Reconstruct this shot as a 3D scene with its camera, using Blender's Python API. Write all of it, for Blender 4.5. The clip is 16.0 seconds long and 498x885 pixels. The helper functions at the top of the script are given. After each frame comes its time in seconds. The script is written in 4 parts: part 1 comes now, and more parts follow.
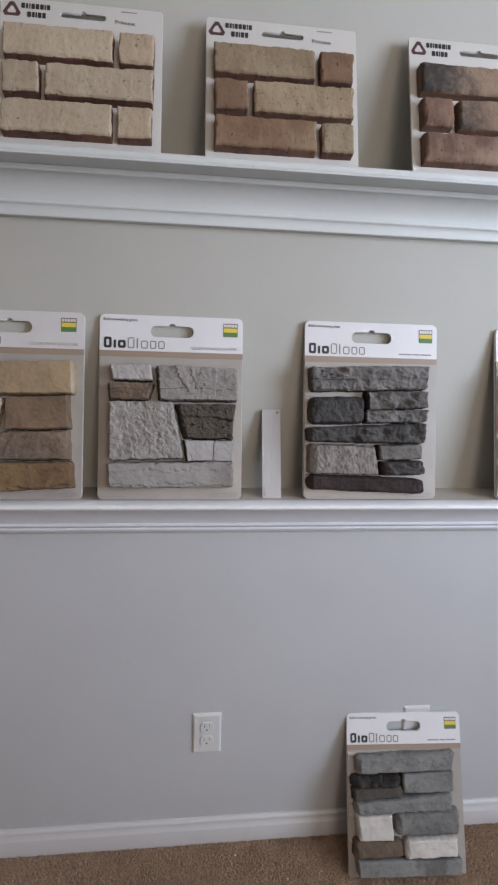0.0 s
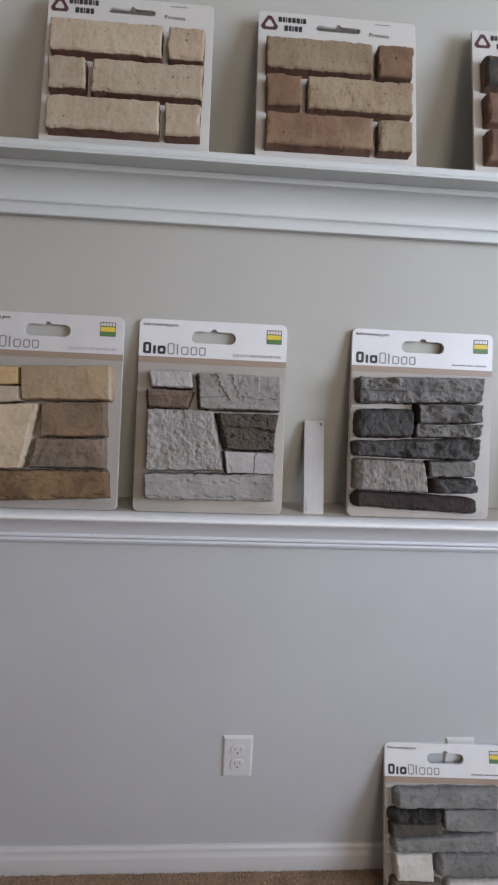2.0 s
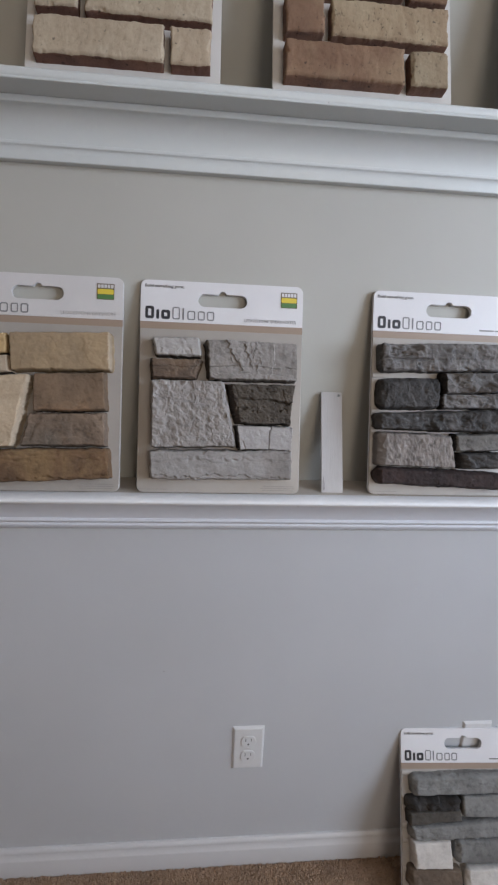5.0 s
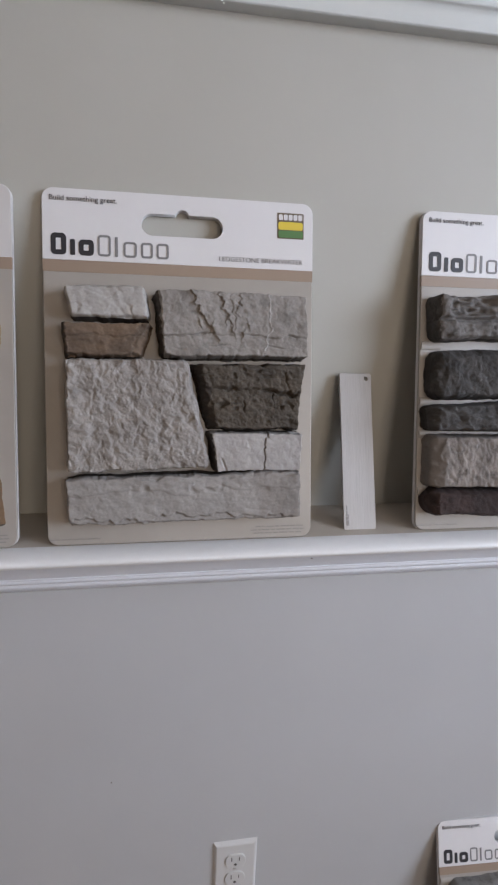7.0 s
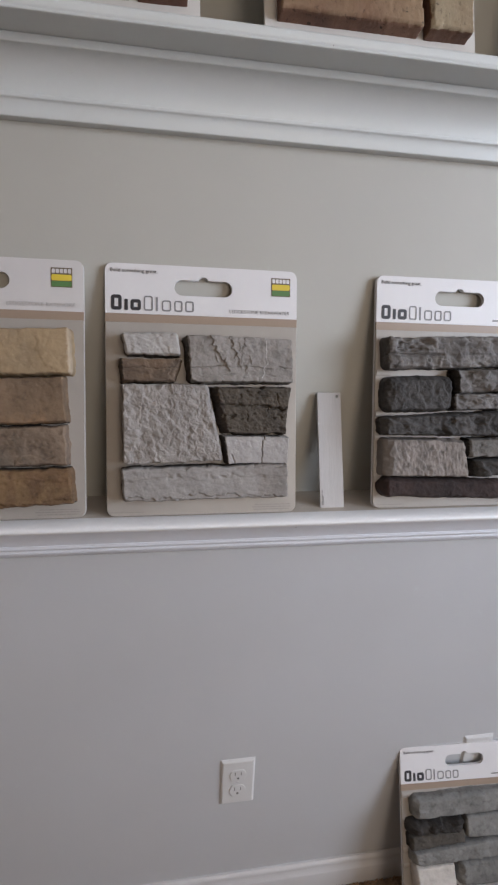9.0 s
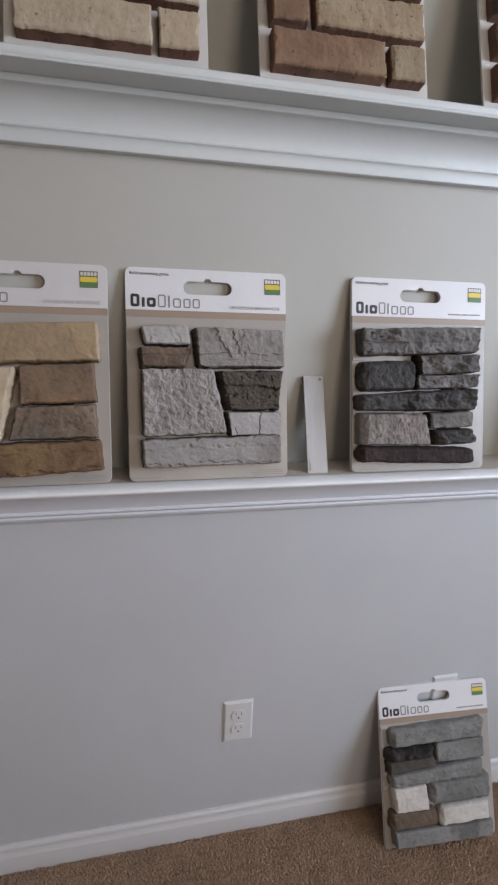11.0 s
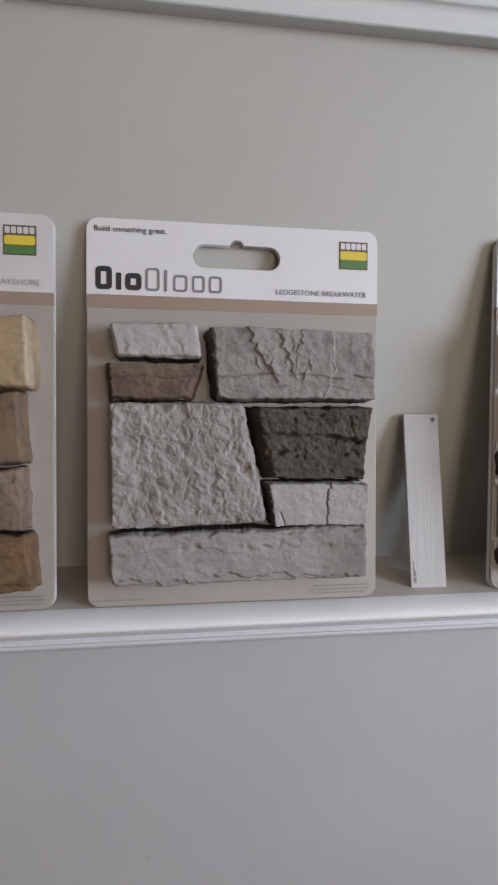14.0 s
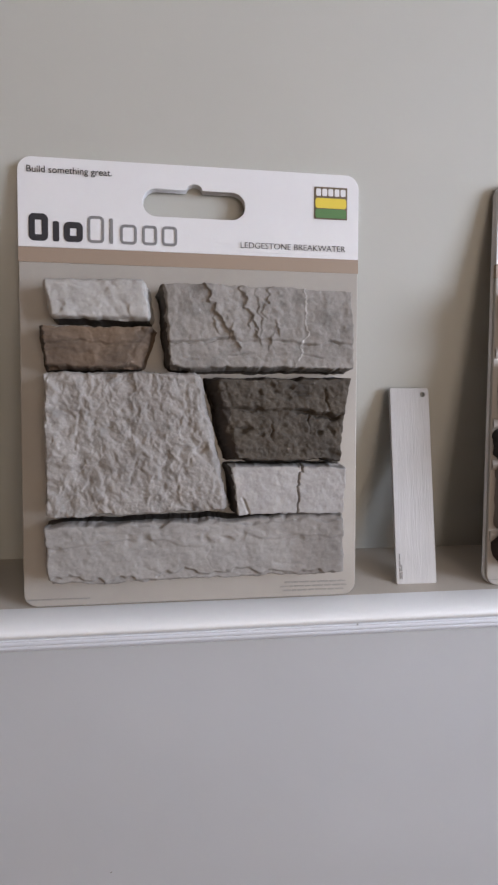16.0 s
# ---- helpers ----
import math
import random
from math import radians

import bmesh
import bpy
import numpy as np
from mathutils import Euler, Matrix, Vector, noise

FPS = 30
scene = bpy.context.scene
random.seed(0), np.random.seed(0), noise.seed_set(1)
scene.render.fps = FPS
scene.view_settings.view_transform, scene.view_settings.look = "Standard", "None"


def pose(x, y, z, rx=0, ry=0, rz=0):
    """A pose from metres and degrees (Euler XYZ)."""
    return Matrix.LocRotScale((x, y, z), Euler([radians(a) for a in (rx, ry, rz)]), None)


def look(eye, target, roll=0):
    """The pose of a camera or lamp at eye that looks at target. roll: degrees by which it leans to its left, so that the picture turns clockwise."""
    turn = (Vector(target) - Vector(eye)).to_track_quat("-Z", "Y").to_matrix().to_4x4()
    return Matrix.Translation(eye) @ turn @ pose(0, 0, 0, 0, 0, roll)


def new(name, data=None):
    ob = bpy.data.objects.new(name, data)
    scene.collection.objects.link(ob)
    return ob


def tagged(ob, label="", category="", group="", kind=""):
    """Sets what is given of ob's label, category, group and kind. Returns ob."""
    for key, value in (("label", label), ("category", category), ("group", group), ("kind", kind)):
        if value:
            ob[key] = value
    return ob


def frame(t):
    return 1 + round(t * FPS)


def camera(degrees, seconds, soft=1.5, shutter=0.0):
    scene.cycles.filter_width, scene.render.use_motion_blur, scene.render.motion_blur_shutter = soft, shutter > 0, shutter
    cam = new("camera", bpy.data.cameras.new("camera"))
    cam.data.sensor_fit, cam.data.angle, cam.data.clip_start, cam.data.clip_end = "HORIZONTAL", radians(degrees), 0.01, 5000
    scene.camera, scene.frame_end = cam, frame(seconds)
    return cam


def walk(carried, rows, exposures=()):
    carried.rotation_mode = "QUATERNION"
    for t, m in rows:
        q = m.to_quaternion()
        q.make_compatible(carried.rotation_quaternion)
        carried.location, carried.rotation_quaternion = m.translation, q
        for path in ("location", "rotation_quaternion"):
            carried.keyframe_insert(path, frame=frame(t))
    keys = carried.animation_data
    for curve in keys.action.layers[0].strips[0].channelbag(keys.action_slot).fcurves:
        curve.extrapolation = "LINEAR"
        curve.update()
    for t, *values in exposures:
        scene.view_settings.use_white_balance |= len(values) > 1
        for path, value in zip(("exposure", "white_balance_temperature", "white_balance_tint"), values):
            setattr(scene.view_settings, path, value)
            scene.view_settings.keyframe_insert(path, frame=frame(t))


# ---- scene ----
cam = camera(49.3, 16.0, soft=2.3)
PATH = [
    (0, (0.076, -1.202, 1.318), (0.302, 0.745, 0.919), 2.0),
    (0.5, (0.069, -1.191, 1.313), (0.269, 0.758, 0.913), 2.4),
    (1, (0.053, -1.177, 1.307), (0.235, 0.776, 0.916), 2.7),
    (1.5, (0.042, -1.158, 1.306), (0.192, 0.799, 0.919), 2.8),
    (2, (0.046, -1.145, 1.318), (0.181, 0.814, 0.937), 2.8),
    (2.5, (0.044, -1.136, 1.313), (0.162, 0.825, 0.942), 2.7),
    (3, (0.041, -1.134, 1.307), (0.153, 0.829, 0.937), 2.6),
    (3.5, (0.047, -1.124, 1.298), (0.153, 0.839, 0.927), 2.4),
    (4, (0.046, -1.123, 1.293), (0.139, 0.838, 0.913), 2.2),
    (4.2, (0.032, -1.127, 1.293), (0.143, 0.829, 0.896), 2.4),
    (6.3, (-0.02, -0.771, 1.261), (0.298, 1.139, 0.759), 1.9),
    (6.5, (-0.002, -0.728, 1.257), (0.328, 1.176, 0.743), 2.0),
    (7, (0.011, -0.669, 1.248), (0.346, 1.226, 0.704), 2.3),
    (7.5, (0.006, -0.666, 1.254), (0.33, 1.227, 0.696), 2.2),
    (8, (-0.003, -0.705, 1.268), (0.321, 1.186, 0.705), 2.3),
    (8.5, (-0.019, -0.809, 1.295), (0.308, 1.088, 0.754), 2.5),
    (9, (-0.04, -0.898, 1.307), (0.313, 0.999, 0.781), 2.5),
    (11.3, (-0.123, -1.057, 1.296), (0.331, 0.822, 0.779), 2.2),
    (11.5, (-0.124, -1.042, 1.292), (0.312, 0.838, 0.767), 2.1),
    (12, (-0.099, -0.956, 1.294), (0.295, 0.93, 0.757), 2.5),
    (12.5, (-0.071, -0.876, 1.296), (0.279, 1.018, 0.757), 2.6),
    (13, (-0.042, -0.743, 1.286), (0.277, 1.16, 0.76), 2.4),
    (13.5, (-0.027, -0.638, 1.276), (0.259, 1.278, 0.779), 2.1),
    (14, (-0.022, -0.599, 1.262), (0.249, 1.324, 0.783), 1.9),
    (14.5, (-0.023, -0.587, 1.253), (0.255, 1.335, 0.778), 1.9),
    (15, (-0.014, -0.577, 1.246), (0.265, 1.34, 0.749), 1.8),
    (15.5, (0.003, -0.56, 1.239), (0.269, 1.358, 0.738), 1.7),
    (16, (0.026, -0.537, 1.237), (0.285, 1.375, 0.711), 1.8),
]
walk(cam, [(t, look(eye, target, roll)) for t, eye, target, roll in PATH],
     [(0.0, -0.02, 5935, 11), (4.2, -0.03, 5870, 10), (6.5, -0.06, 5950, 11), (7.2, -0.05, 6070, 12), (9.0, -0.06, 6150, 12), (11.5, -0.04, 5920, 11), (12.5, -0.04, 5830, 10),
      (14.0, -0.05, 6090, 12), (14.5, -0.06, 6100, 12), (15.0, 0.10, 6120, 13), (16.0, 0.16, 6110, 13)])


# ---------------------------------------------------------------- light
world = bpy.data.worlds.new("sky")
scene.world = world
world.use_nodes = True
wn, wl = world.node_tree.nodes, world.node_tree.links
sky = wn.new("ShaderNodeTexSky")
sky.sky_type, sky.sun_disc = "NISHITA", False
sky.sun_elevation, sky.sun_rotation = radians(48), radians(-120)
wl.new(sky.outputs["Color"], wn["Background"].inputs["Color"])
wn["Background"].inputs["Strength"].default_value = 0.12


def area_lamp(name, at, aim, width, height, watts, colour, spread):
    """Daylight or added fill from a wall opening, within so many degrees of its aim."""
    data = bpy.data.lights.new(name, "AREA")
    data.shape, data.size, data.size_y, data.energy, data.color = "RECTANGLE", width, height, watts, colour
    data.spread = radians(spread)
    ob = new(name, data)
    ob.matrix_world = look(at, aim)
    return ob


# daylight through the east window, and a warm fill lamp added at the back
area_lamp("window_daylight", (2.37, -1.75, 1.75), (0.10, -0.10, 1.35), 1.40, 1.20, 36, (0.80, 0.88, 0.985), 130)
area_lamp("back_window_daylight", (0.95, -3.54, 1.66), (0.60, -1.2, 1.4), 1.20, 1.35, 22, (1.0, 0.80, 0.59), 160)


# ---------------------------------------------------------------- materials
def material(name, colour, rough=0.6, metal=0.0):
    m = bpy.data.materials.new(name)
    m.use_nodes = True
    b = m.node_tree.nodes["Principled BSDF"]
    b.inputs["Base Color"].default_value = (*colour, 1)
    b.inputs["Roughness"].default_value = rough
    b.inputs["Metallic"].default_value = metal
    return m


class Nodes:
    """Short ways to wire a material's nodes, all in object coordinates."""

    def __init__(self, m):
        self.t = m.node_tree
        self.b = self.t.nodes["Principled BSDF"]
        self.co = self.t.nodes.new("ShaderNodeTexCoord").outputs["Object"]

    def link(self, a, b):
        self.t.links.new(a, b)

    def stretch(self, x, y, z):
        n = self.t.nodes.new("ShaderNodeMapping")
        n.inputs["Scale"].default_value = (x, y, z)
        self.link(self.co, n.inputs["Vector"])
        return n.outputs["Vector"]

    def noise(self, scale, detail=6, rough=0.6, vector=None, distort=0.0):
        n = self.t.nodes.new("ShaderNodeTexNoise")
        n.inputs["Scale"].default_value, n.inputs["Detail"].default_value = scale, detail
        n.inputs["Roughness"].default_value, n.inputs["Distortion"].default_value = rough, distort
        self.link(vector or self.co, n.inputs["Vector"])
        return n.outputs["Fac"]

    def ramp(self, value, *stops):
        n = self.t.nodes.new("ShaderNodeValToRGB")
        e = n.color_ramp.elements
        while len(e) < len(stops):
            e.new(0.5)
        for s, (p, c) in zip(e, stops):
            s.position, s.color = p, (*((c, c, c) if isinstance(c, (int, float)) else c), 1)
        self.link(value, n.inputs["Fac"])
        return n.outputs["Color"]

    def mix(self, fac, a, b, kind="MIX"):
        n = self.t.nodes.new("ShaderNodeMix")
        n.data_type, n.blend_type = "RGBA", kind
        for key, v in ((0, fac), (6, a), (7, b)):
            if isinstance(v, (int, float)):
                n.inputs[key].default_value = v
            elif isinstance(v, tuple):
                n.inputs[key].default_value = (*v, 1)
            else:
                self.link(v, n.inputs[key])
        return n.outputs[2]

    def random(self):
        return self.t.nodes.new("ShaderNodeObjectInfo").outputs["Random"]

    def island(self):
        return self.t.nodes.new("ShaderNodeNewGeometry").outputs["Random Per Island"]

    def colour(self, out):
        self.link(out, self.b.inputs["Base Color"])

    def bump(self, height, strength, distance):
        n = self.t.nodes.new("ShaderNodeBump")
        n.inputs["Strength"].default_value, n.inputs["Distance"].default_value = strength, distance
        if self.b.inputs["Normal"].is_linked:
            self.link(self.b.inputs["Normal"].links[0].from_socket, n.inputs["Normal"])
        self.link(height, n.inputs["Height"])
        self.link(n.outputs["Normal"], self.b.inputs["Normal"])


def paint_material(name, colour, rough, peel):
    """Rolled paint with faint orange peel and slight unevenness."""
    m = material(name, colour, rough)
    n = Nodes(m)
    c1, c2 = tuple(v * 0.96 for v in colour), tuple(min(1, v * 1.03) for v in colour)
    n.colour(n.ramp(n.noise(2.3, 4, 0.55), (0.3, c1), (0.7, c2)))
    n.bump(n.noise(420, 3, 0.5), 0.05 * peel, 0.0012)
    n.bump(n.noise(60, 4, 0.55), 0.05 * peel, 0.002)
    return m


WALL = paint_material("wall_paint", (0.429, 0.420, 0.381), 0.62, 1.0)
# cooler and lighter than the wall above, window light put into the paint
WALL_LOW = paint_material("cool_lit_wall_paint", (0.485, 0.489, 0.498), 0.6, 1.0)
TRIM = paint_material("trim_paint", (0.580, 0.599, 0.592), 0.40, 0.35)
# white trim again, brighter, cooler or beige for how light falls on it
SHELF = paint_material("lit_shelf_paint", (0.78, 0.78, 0.79), 0.30, 0.3)
RAIL = paint_material("cool_lit_rail_paint", (0.690, 0.708, 0.760), 0.45, 0.35)
LEDGE_TOP = paint_material("shaded_ledge_top", (0.51, 0.455, 0.395), 0.5, 0.5)
BASE = paint_material("baseboard_paint", (0.55, 0.54, 0.54), 0.4, 0.4)
CEIL = paint_material("ceiling_paint", (0.82, 0.79, 0.74), 0.8, 1.0)
ROOM = paint_material("room_paint", (0.60, 0.48, 0.36), 0.7, 1.0)


def stone_material(name, colour, second, patch=14.0, share=0.5, fine=420.0, bump=0.5, dark=0.72, streak=(1, 1, 1), third=None, soft=0.16, pit=0.0):
    """Cast or split stone: two or three mottled tones, darker pits and a sandy grain."""
    m = material(name, colour, 0.9)
    n = Nodes(m)
    v = n.stretch(*streak)
    blot = n.ramp(n.noise(patch, 7, 0.62, v, 0.6), (share - soft, 0.0), (share + soft, 1.0))
    base = n.mix(blot, colour, second)
    if third:
        base = n.mix(n.ramp(n.noise(patch * 0.62, 5, 0.6, n.stretch(1.1, 1.3, 0.9), 0.9), (0.54, 0.0), (0.66, 0.85)), base, third)
    grain = n.ramp(n.noise(fine, 4, 0.62), (0.28, dark), (0.46, 1.0), (0.85, 1.05))
    base = n.mix(0.55, base, grain, "MULTIPLY")
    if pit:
        # hollows of this bump are coloured darker and its tops lighter, as shade would
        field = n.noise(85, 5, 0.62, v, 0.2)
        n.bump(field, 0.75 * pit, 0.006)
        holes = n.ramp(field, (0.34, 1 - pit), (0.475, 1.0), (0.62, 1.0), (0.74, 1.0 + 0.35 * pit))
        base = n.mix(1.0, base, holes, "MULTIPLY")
    cloud = n.ramp(n.noise(patch * 3.1, 6, 0.66, v), (0.28, 0.80), (0.5, 1.0), (0.78, 1.10))
    n.colour(n.mix(0.9, base, cloud, "MULTIPLY"))
    n.bump(n.noise(fine * 0.3, 6, 0.7, v), bump * 0.45, 0.0012)
    n.bump(n.noise(fine * 1.6, 3, 0.6), bump * 0.3, 0.0004)
    return m


def brick_material(name, colour, second, third, patch=16.0, bump=0.5, speckle=0.55):
    """Moulded clay brick: sandy face dragged upright, blotches of a second and third tone, small dark specks."""
    m = material(name, colour, 0.92)
    n = Nodes(m)
    v = n.stretch(1.3, 1, 0.7)
    a = n.mix(n.ramp(n.noise(patch, 6, 0.6, v, 0.8), (0.40, 0.0), (0.62, 1.0)), colour, second)
    a = n.mix(n.ramp(n.noise(patch * 0.55, 4, 0.55), (0.52, 0.0), (0.70, 0.8)), a, third)
    a = n.mix(0.8, a, n.ramp(n.noise(260, 5, 0.72, v), (0.28, 0.78), (0.48, 1.0), (0.8, 1.08)), "MULTIPLY")
    speck = n.ramp(n.noise(150, 3, 0.55, v), (0.30, speckle), (0.38, 1.0))
    spots = n.ramp(n.noise(95, 2, 0.5, n.stretch(1.0, 1.4, 1.0)), (0.27, speckle * 0.45), (0.315, 1.0))
    a = n.mix(0.9, a, spots, "MULTIPLY")
    a = n.mix(0.85, a, speck, "MULTIPLY")
    n.colour(n.mix(1.0, a, n.ramp(n.random(), (0.0, 0.90), (1.0, 1.1)), "MULTIPLY"))
    n.bump(n.noise(180, 6, 0.7, v), bump * 0.8, 0.0016)
    n.bump(n.noise(150, 3, 0.55, v), bump * 0.5, 0.002)
    return m


CARD = material("white_card", (0.70, 0.70, 0.70), 0.42)
_n = Nodes(CARD)
_n.colour(_n.ramp(_n.noise(9, 4), (0.3, (0.675, 0.662, 0.672)), (0.7, (0.705, 0.692, 0.702))))
_n.bump(_n.noise(25, 3), 0.06, 0.004)
BOARD = paint_material("off_white_board", (0.56, 0.54, 0.51), 0.5, 0.4)
# header card of the tan board, darker than the other cards
GREYER_CARD = material("greyer_card", (0.60, 0.58, 0.57), 0.5)
_n = Nodes(GREYER_CARD)
_n.colour(_n.ramp(_n.noise(9, 4), (0.3, (0.565, 0.545, 0.54)), (0.7, (0.60, 0.58, 0.575))))
_n.bump(_n.noise(25, 3), 0.06, 0.004)
TRAY = material("beige_tray", (0.46, 0.43, 0.39), 0.38)
_n = Nodes(TRAY)
_n.colour(_n.ramp(_n.noise(11, 4), (0.3, (0.330, 0.302, 0.272)), (0.7, (0.370, 0.340, 0.308))))
_n.bump(_n.noise(30, 3), 0.08, 0.004)
STRIPE = paint_material("tan_print", (0.30, 0.225, 0.17), 0.45, 0.2)
INK = material("black_ink", (0.025, 0.024, 0.030), 0.5)
INK_PALE = material("pale_grey_ink", (0.20, 0.195, 0.20), 0.5)
INK_FINE = material("fine_grey_ink", (0.22, 0.21, 0.20), 0.5)
INK_TINY = material("tiny_grey_ink", (0.26, 0.245, 0.23), 0.5)
LOGO_BROWN = material("logo_brown", (0.13, 0.095, 0.06), 0.5)
LOGO_YELLOW = material("logo_yellow", (0.68, 0.52, 0.05), 0.5)
LOGO_GREEN = material("logo_green", (0.085, 0.19, 0.06), 0.5)
MAROON = material("maroon_print", (0.075, 0.03, 0.035), 0.5)
PLASTIC = paint_material("white_plastic", (0.62, 0.615, 0.61), 0.3, 0.1)
DARK = material("dark_slot", (0.10, 0.095, 0.09), 0.6)
STEEL = material("painted_screw", (0.66, 0.65, 0.64), 0.3, 0.2)
SCUFF = material("grey_scuff", (0.22, 0.20, 0.19), 0.8)

SIDING = material("strip_paint", (0.66, 0.64, 0.61), 0.5)
_n = Nodes(SIDING)
_grain = _n.noise(36, 4, 0.55, _n.stretch(9.0, 1, 0.55), 1.6)
_n.colour(_n.ramp(_grain, (0.3, (0.425, 0.405, 0.395)), (0.6, (0.455, 0.435, 0.425))))
_n.bump(_grain, 0.3, 0.0011)

CARPET = material("carpet_pile", (0.24, 0.17, 0.115), 0.95)
_n = Nodes(CARPET)
_yarn = _n.ramp(_n.island(), (0.0, (0.280, 0.182, 0.115)), (0.5, (0.310, 0.208, 0.134)), (1.0, (0.350, 0.241, 0.162)))
_n.colour(_n.mix(0.8, _yarn, _n.ramp(_n.noise(14, 4), (0.3, 0.75), (0.7, 1.15)), "MULTIPLY"))
BACKING = material("carpet_ground", (0.16, 0.11, 0.075), 0.95)
_n = Nodes(BACKING)
_pile = _n.noise(260, 5, 0.75)
_n.colour(_n.ramp(_pile, (0.3, (0.143, 0.093, 0.059)), (0.5, (0.189, 0.127, 0.083)), (0.75, (0.244, 0.167, 0.113))))
_n.bump(_pile, 1.0, 0.006)


# ---------------------------------------------------------------- mesh helpers
def mesh_object(name, bm, mat, smooth=False):
    me = bpy.data.meshes.new(name)
    bm.normal_update()
    if smooth == "auto":
        for f in bm.faces:
            f.smooth = True
        for e in bm.edges:
            e.smooth = len(e.link_faces) == 2 and e.calc_face_angle(9) < 0.45
    bm.to_mesh(me)
    bm.free()
    for m in mat if isinstance(mat, (list, tuple)) else (mat,):
        me.materials.append(m)
    if smooth is True:
        me.shade_smooth()
    return new(name, me)


def part(name, bm, mat, parent, label="", smooth=False):
    ob = mesh_object(name, bm, mat, smooth)
    ob.parent = parent
    return tagged(ob, label)


def box(x0, x1, y0, y1, z0, z1, bevel=0.0, segments=2):
    bm = bmesh.new()
    bmesh.ops.create_cube(bm, size=1)
    for v in bm.verts:
        v.co = Vector(((x0 + x1) / 2 + v.co.x * (x1 - x0), (y0 + y1) / 2 + v.co.y * (y1 - y0), (z0 + z1) / 2 + v.co.z * (z1 - z0)))
    if bevel:
        bmesh.ops.bevel(bm, geom=bm.edges[:], offset=bevel, segments=segments, affect="EDGES", profile=0.5)
    return bm


def rod(x, y, z, radius, depth, sides=20):
    """A short round pin whose axis runs along y."""
    bm = bmesh.new()
    bmesh.ops.create_cone(bm, cap_ends=True, segments=sides, radius1=radius, radius2=radius, depth=depth)
    bmesh.ops.transform(bm, matrix=pose(x, y, z, 90, 0, 0), verts=bm.verts)
    return bm


def extrusion(profile, x0, x1):
    """A moulding: the closed outline of (y, z) drawn along x."""
    bm = bmesh.new()
    a = [bm.verts.new((x0, y, z)) for y, z in profile]
    b = [bm.verts.new((x1, y, z)) for y, z in profile]
    n = len(profile)
    for i in range(n):
        bm.faces.new((a[i], a[(i + 1) % n], b[(i + 1) % n], b[i]))
    bm.faces.new(a[::-1])
    bm.faces.new(b)
    bmesh.ops.recalc_face_normals(bm, faces=bm.faces[:])
    return bm


def arc(cy, cz, ry, rz, a0, a1, n=8):
    return [(cy + ry * math.cos(radians(a0 + (a1 - a0) * i / n)), cz + rz * math.sin(radians(a0 + (a1 - a0) * i / n))) for i in range(n + 1)]


def rounded(x0, x1, z0, z1, r, corners="1111", n=7):
    """Outline of a rectangle whose corners (bottom left, bottom right, top right, top left) are rounded where marked 1."""
    out = []
    for (cx, cz, a0, sx, sz), on in zip(((x0, z0, 180, 1, 1), (x1, z0, 270, -1, 1), (x1, z1, 0, -1, -1), (x0, z1, 90, 1, -1)), corners):
        if on == "1":
            out += [(cx + sx * r + r * math.cos(radians(a0 + 90 * i / n)), cz + sz * r + r * math.sin(radians(a0 + 90 * i / n))) for i in range(n + 1)]
        else:
            out.append((cx, cz))
    return out


def from_curve(curve):
    ob = bpy.data.objects.new("outline", curve)
    scene.collection.objects.link(ob)
    bpy.context.view_layer.update()
    me = bpy.data.meshes.new_from_object(ob.evaluated_get(bpy.context.evaluated_depsgraph_get()))
    bpy.data.objects.remove(ob)
    bpy.data.curves.remove(curve)
    bm = bmesh.new()
    bm.from_mesh(me)
    bpy.data.meshes.remove(me)
    return bm


def plate(outlines, y_front, thick, bevel=0.0004):
    """A flat plate in the x-z plane, its front at y_front; outlines after the first are holes."""
    curve = bpy.data.curves.new("outline", "CURVE")
    curve.dimensions, curve.fill_mode = "2D", "BOTH"
    curve.extrude, curve.bevel_depth, curve.bevel_resolution = max(thick / 2 - bevel, 0.00002), bevel, 1
    curve.offset = -bevel
    for line in outlines:
        s = curve.splines.new("POLY")
        s.points.add(len(line) - 1)
        for p, (x, z) in zip(s.points, line):
            p.co = (x, z, 0, 1)
        s.use_cyclic_u = True
    bm = from_curve(curve)
    bmesh.ops.transform(bm, matrix=Matrix.Translation((0, y_front + thick / 2, 0)) @ pose(0, 0, 0, 90), verts=bm.verts)
    return bm


def lettering(text, x, z, width, y_front, bold=0.0):
    """Raised lettering in the built-in font from x to x + width, its foot on z."""
    curve = bpy.data.curves.new("letters", "FONT")
    curve.body, curve.size, curve.offset, curve.extrude = text, 0.01, bold, 0.00012
    bm = from_curve(curve)
    lo, hi = min(v.co.x for v in bm.verts), max(v.co.x for v in bm.verts)
    k = width / (hi - lo)
    bmesh.ops.transform(bm, matrix=Matrix.Translation((x, y_front, z)) @ pose(0, 0, 0, 90) @ Matrix.Diagonal((k, k, 1, 1)) @ Matrix.Translation((-lo, 0, 0)), verts=bm.verts)
    return bm


# reliefs: height in metres at a place (x, z) on a stone's face, with u, v running 0 to 1 across and up it
def fbm(x, z, q, sx, sz, octaves=4, h=0.85):
    return noise.fractal(Vector((x * sx, z * sz, q)), h, 2.1, octaves)


def wave(x, z, q):
    return noise.noise(Vector((x, z, q)))


def crack(n, w):
    return max(0.0, 1 - abs(n) / w)


def step_up(n, w):
    k = min(1.0, max(0.0, n / w + 0.5))
    return k * k * (3 - 2 * k)


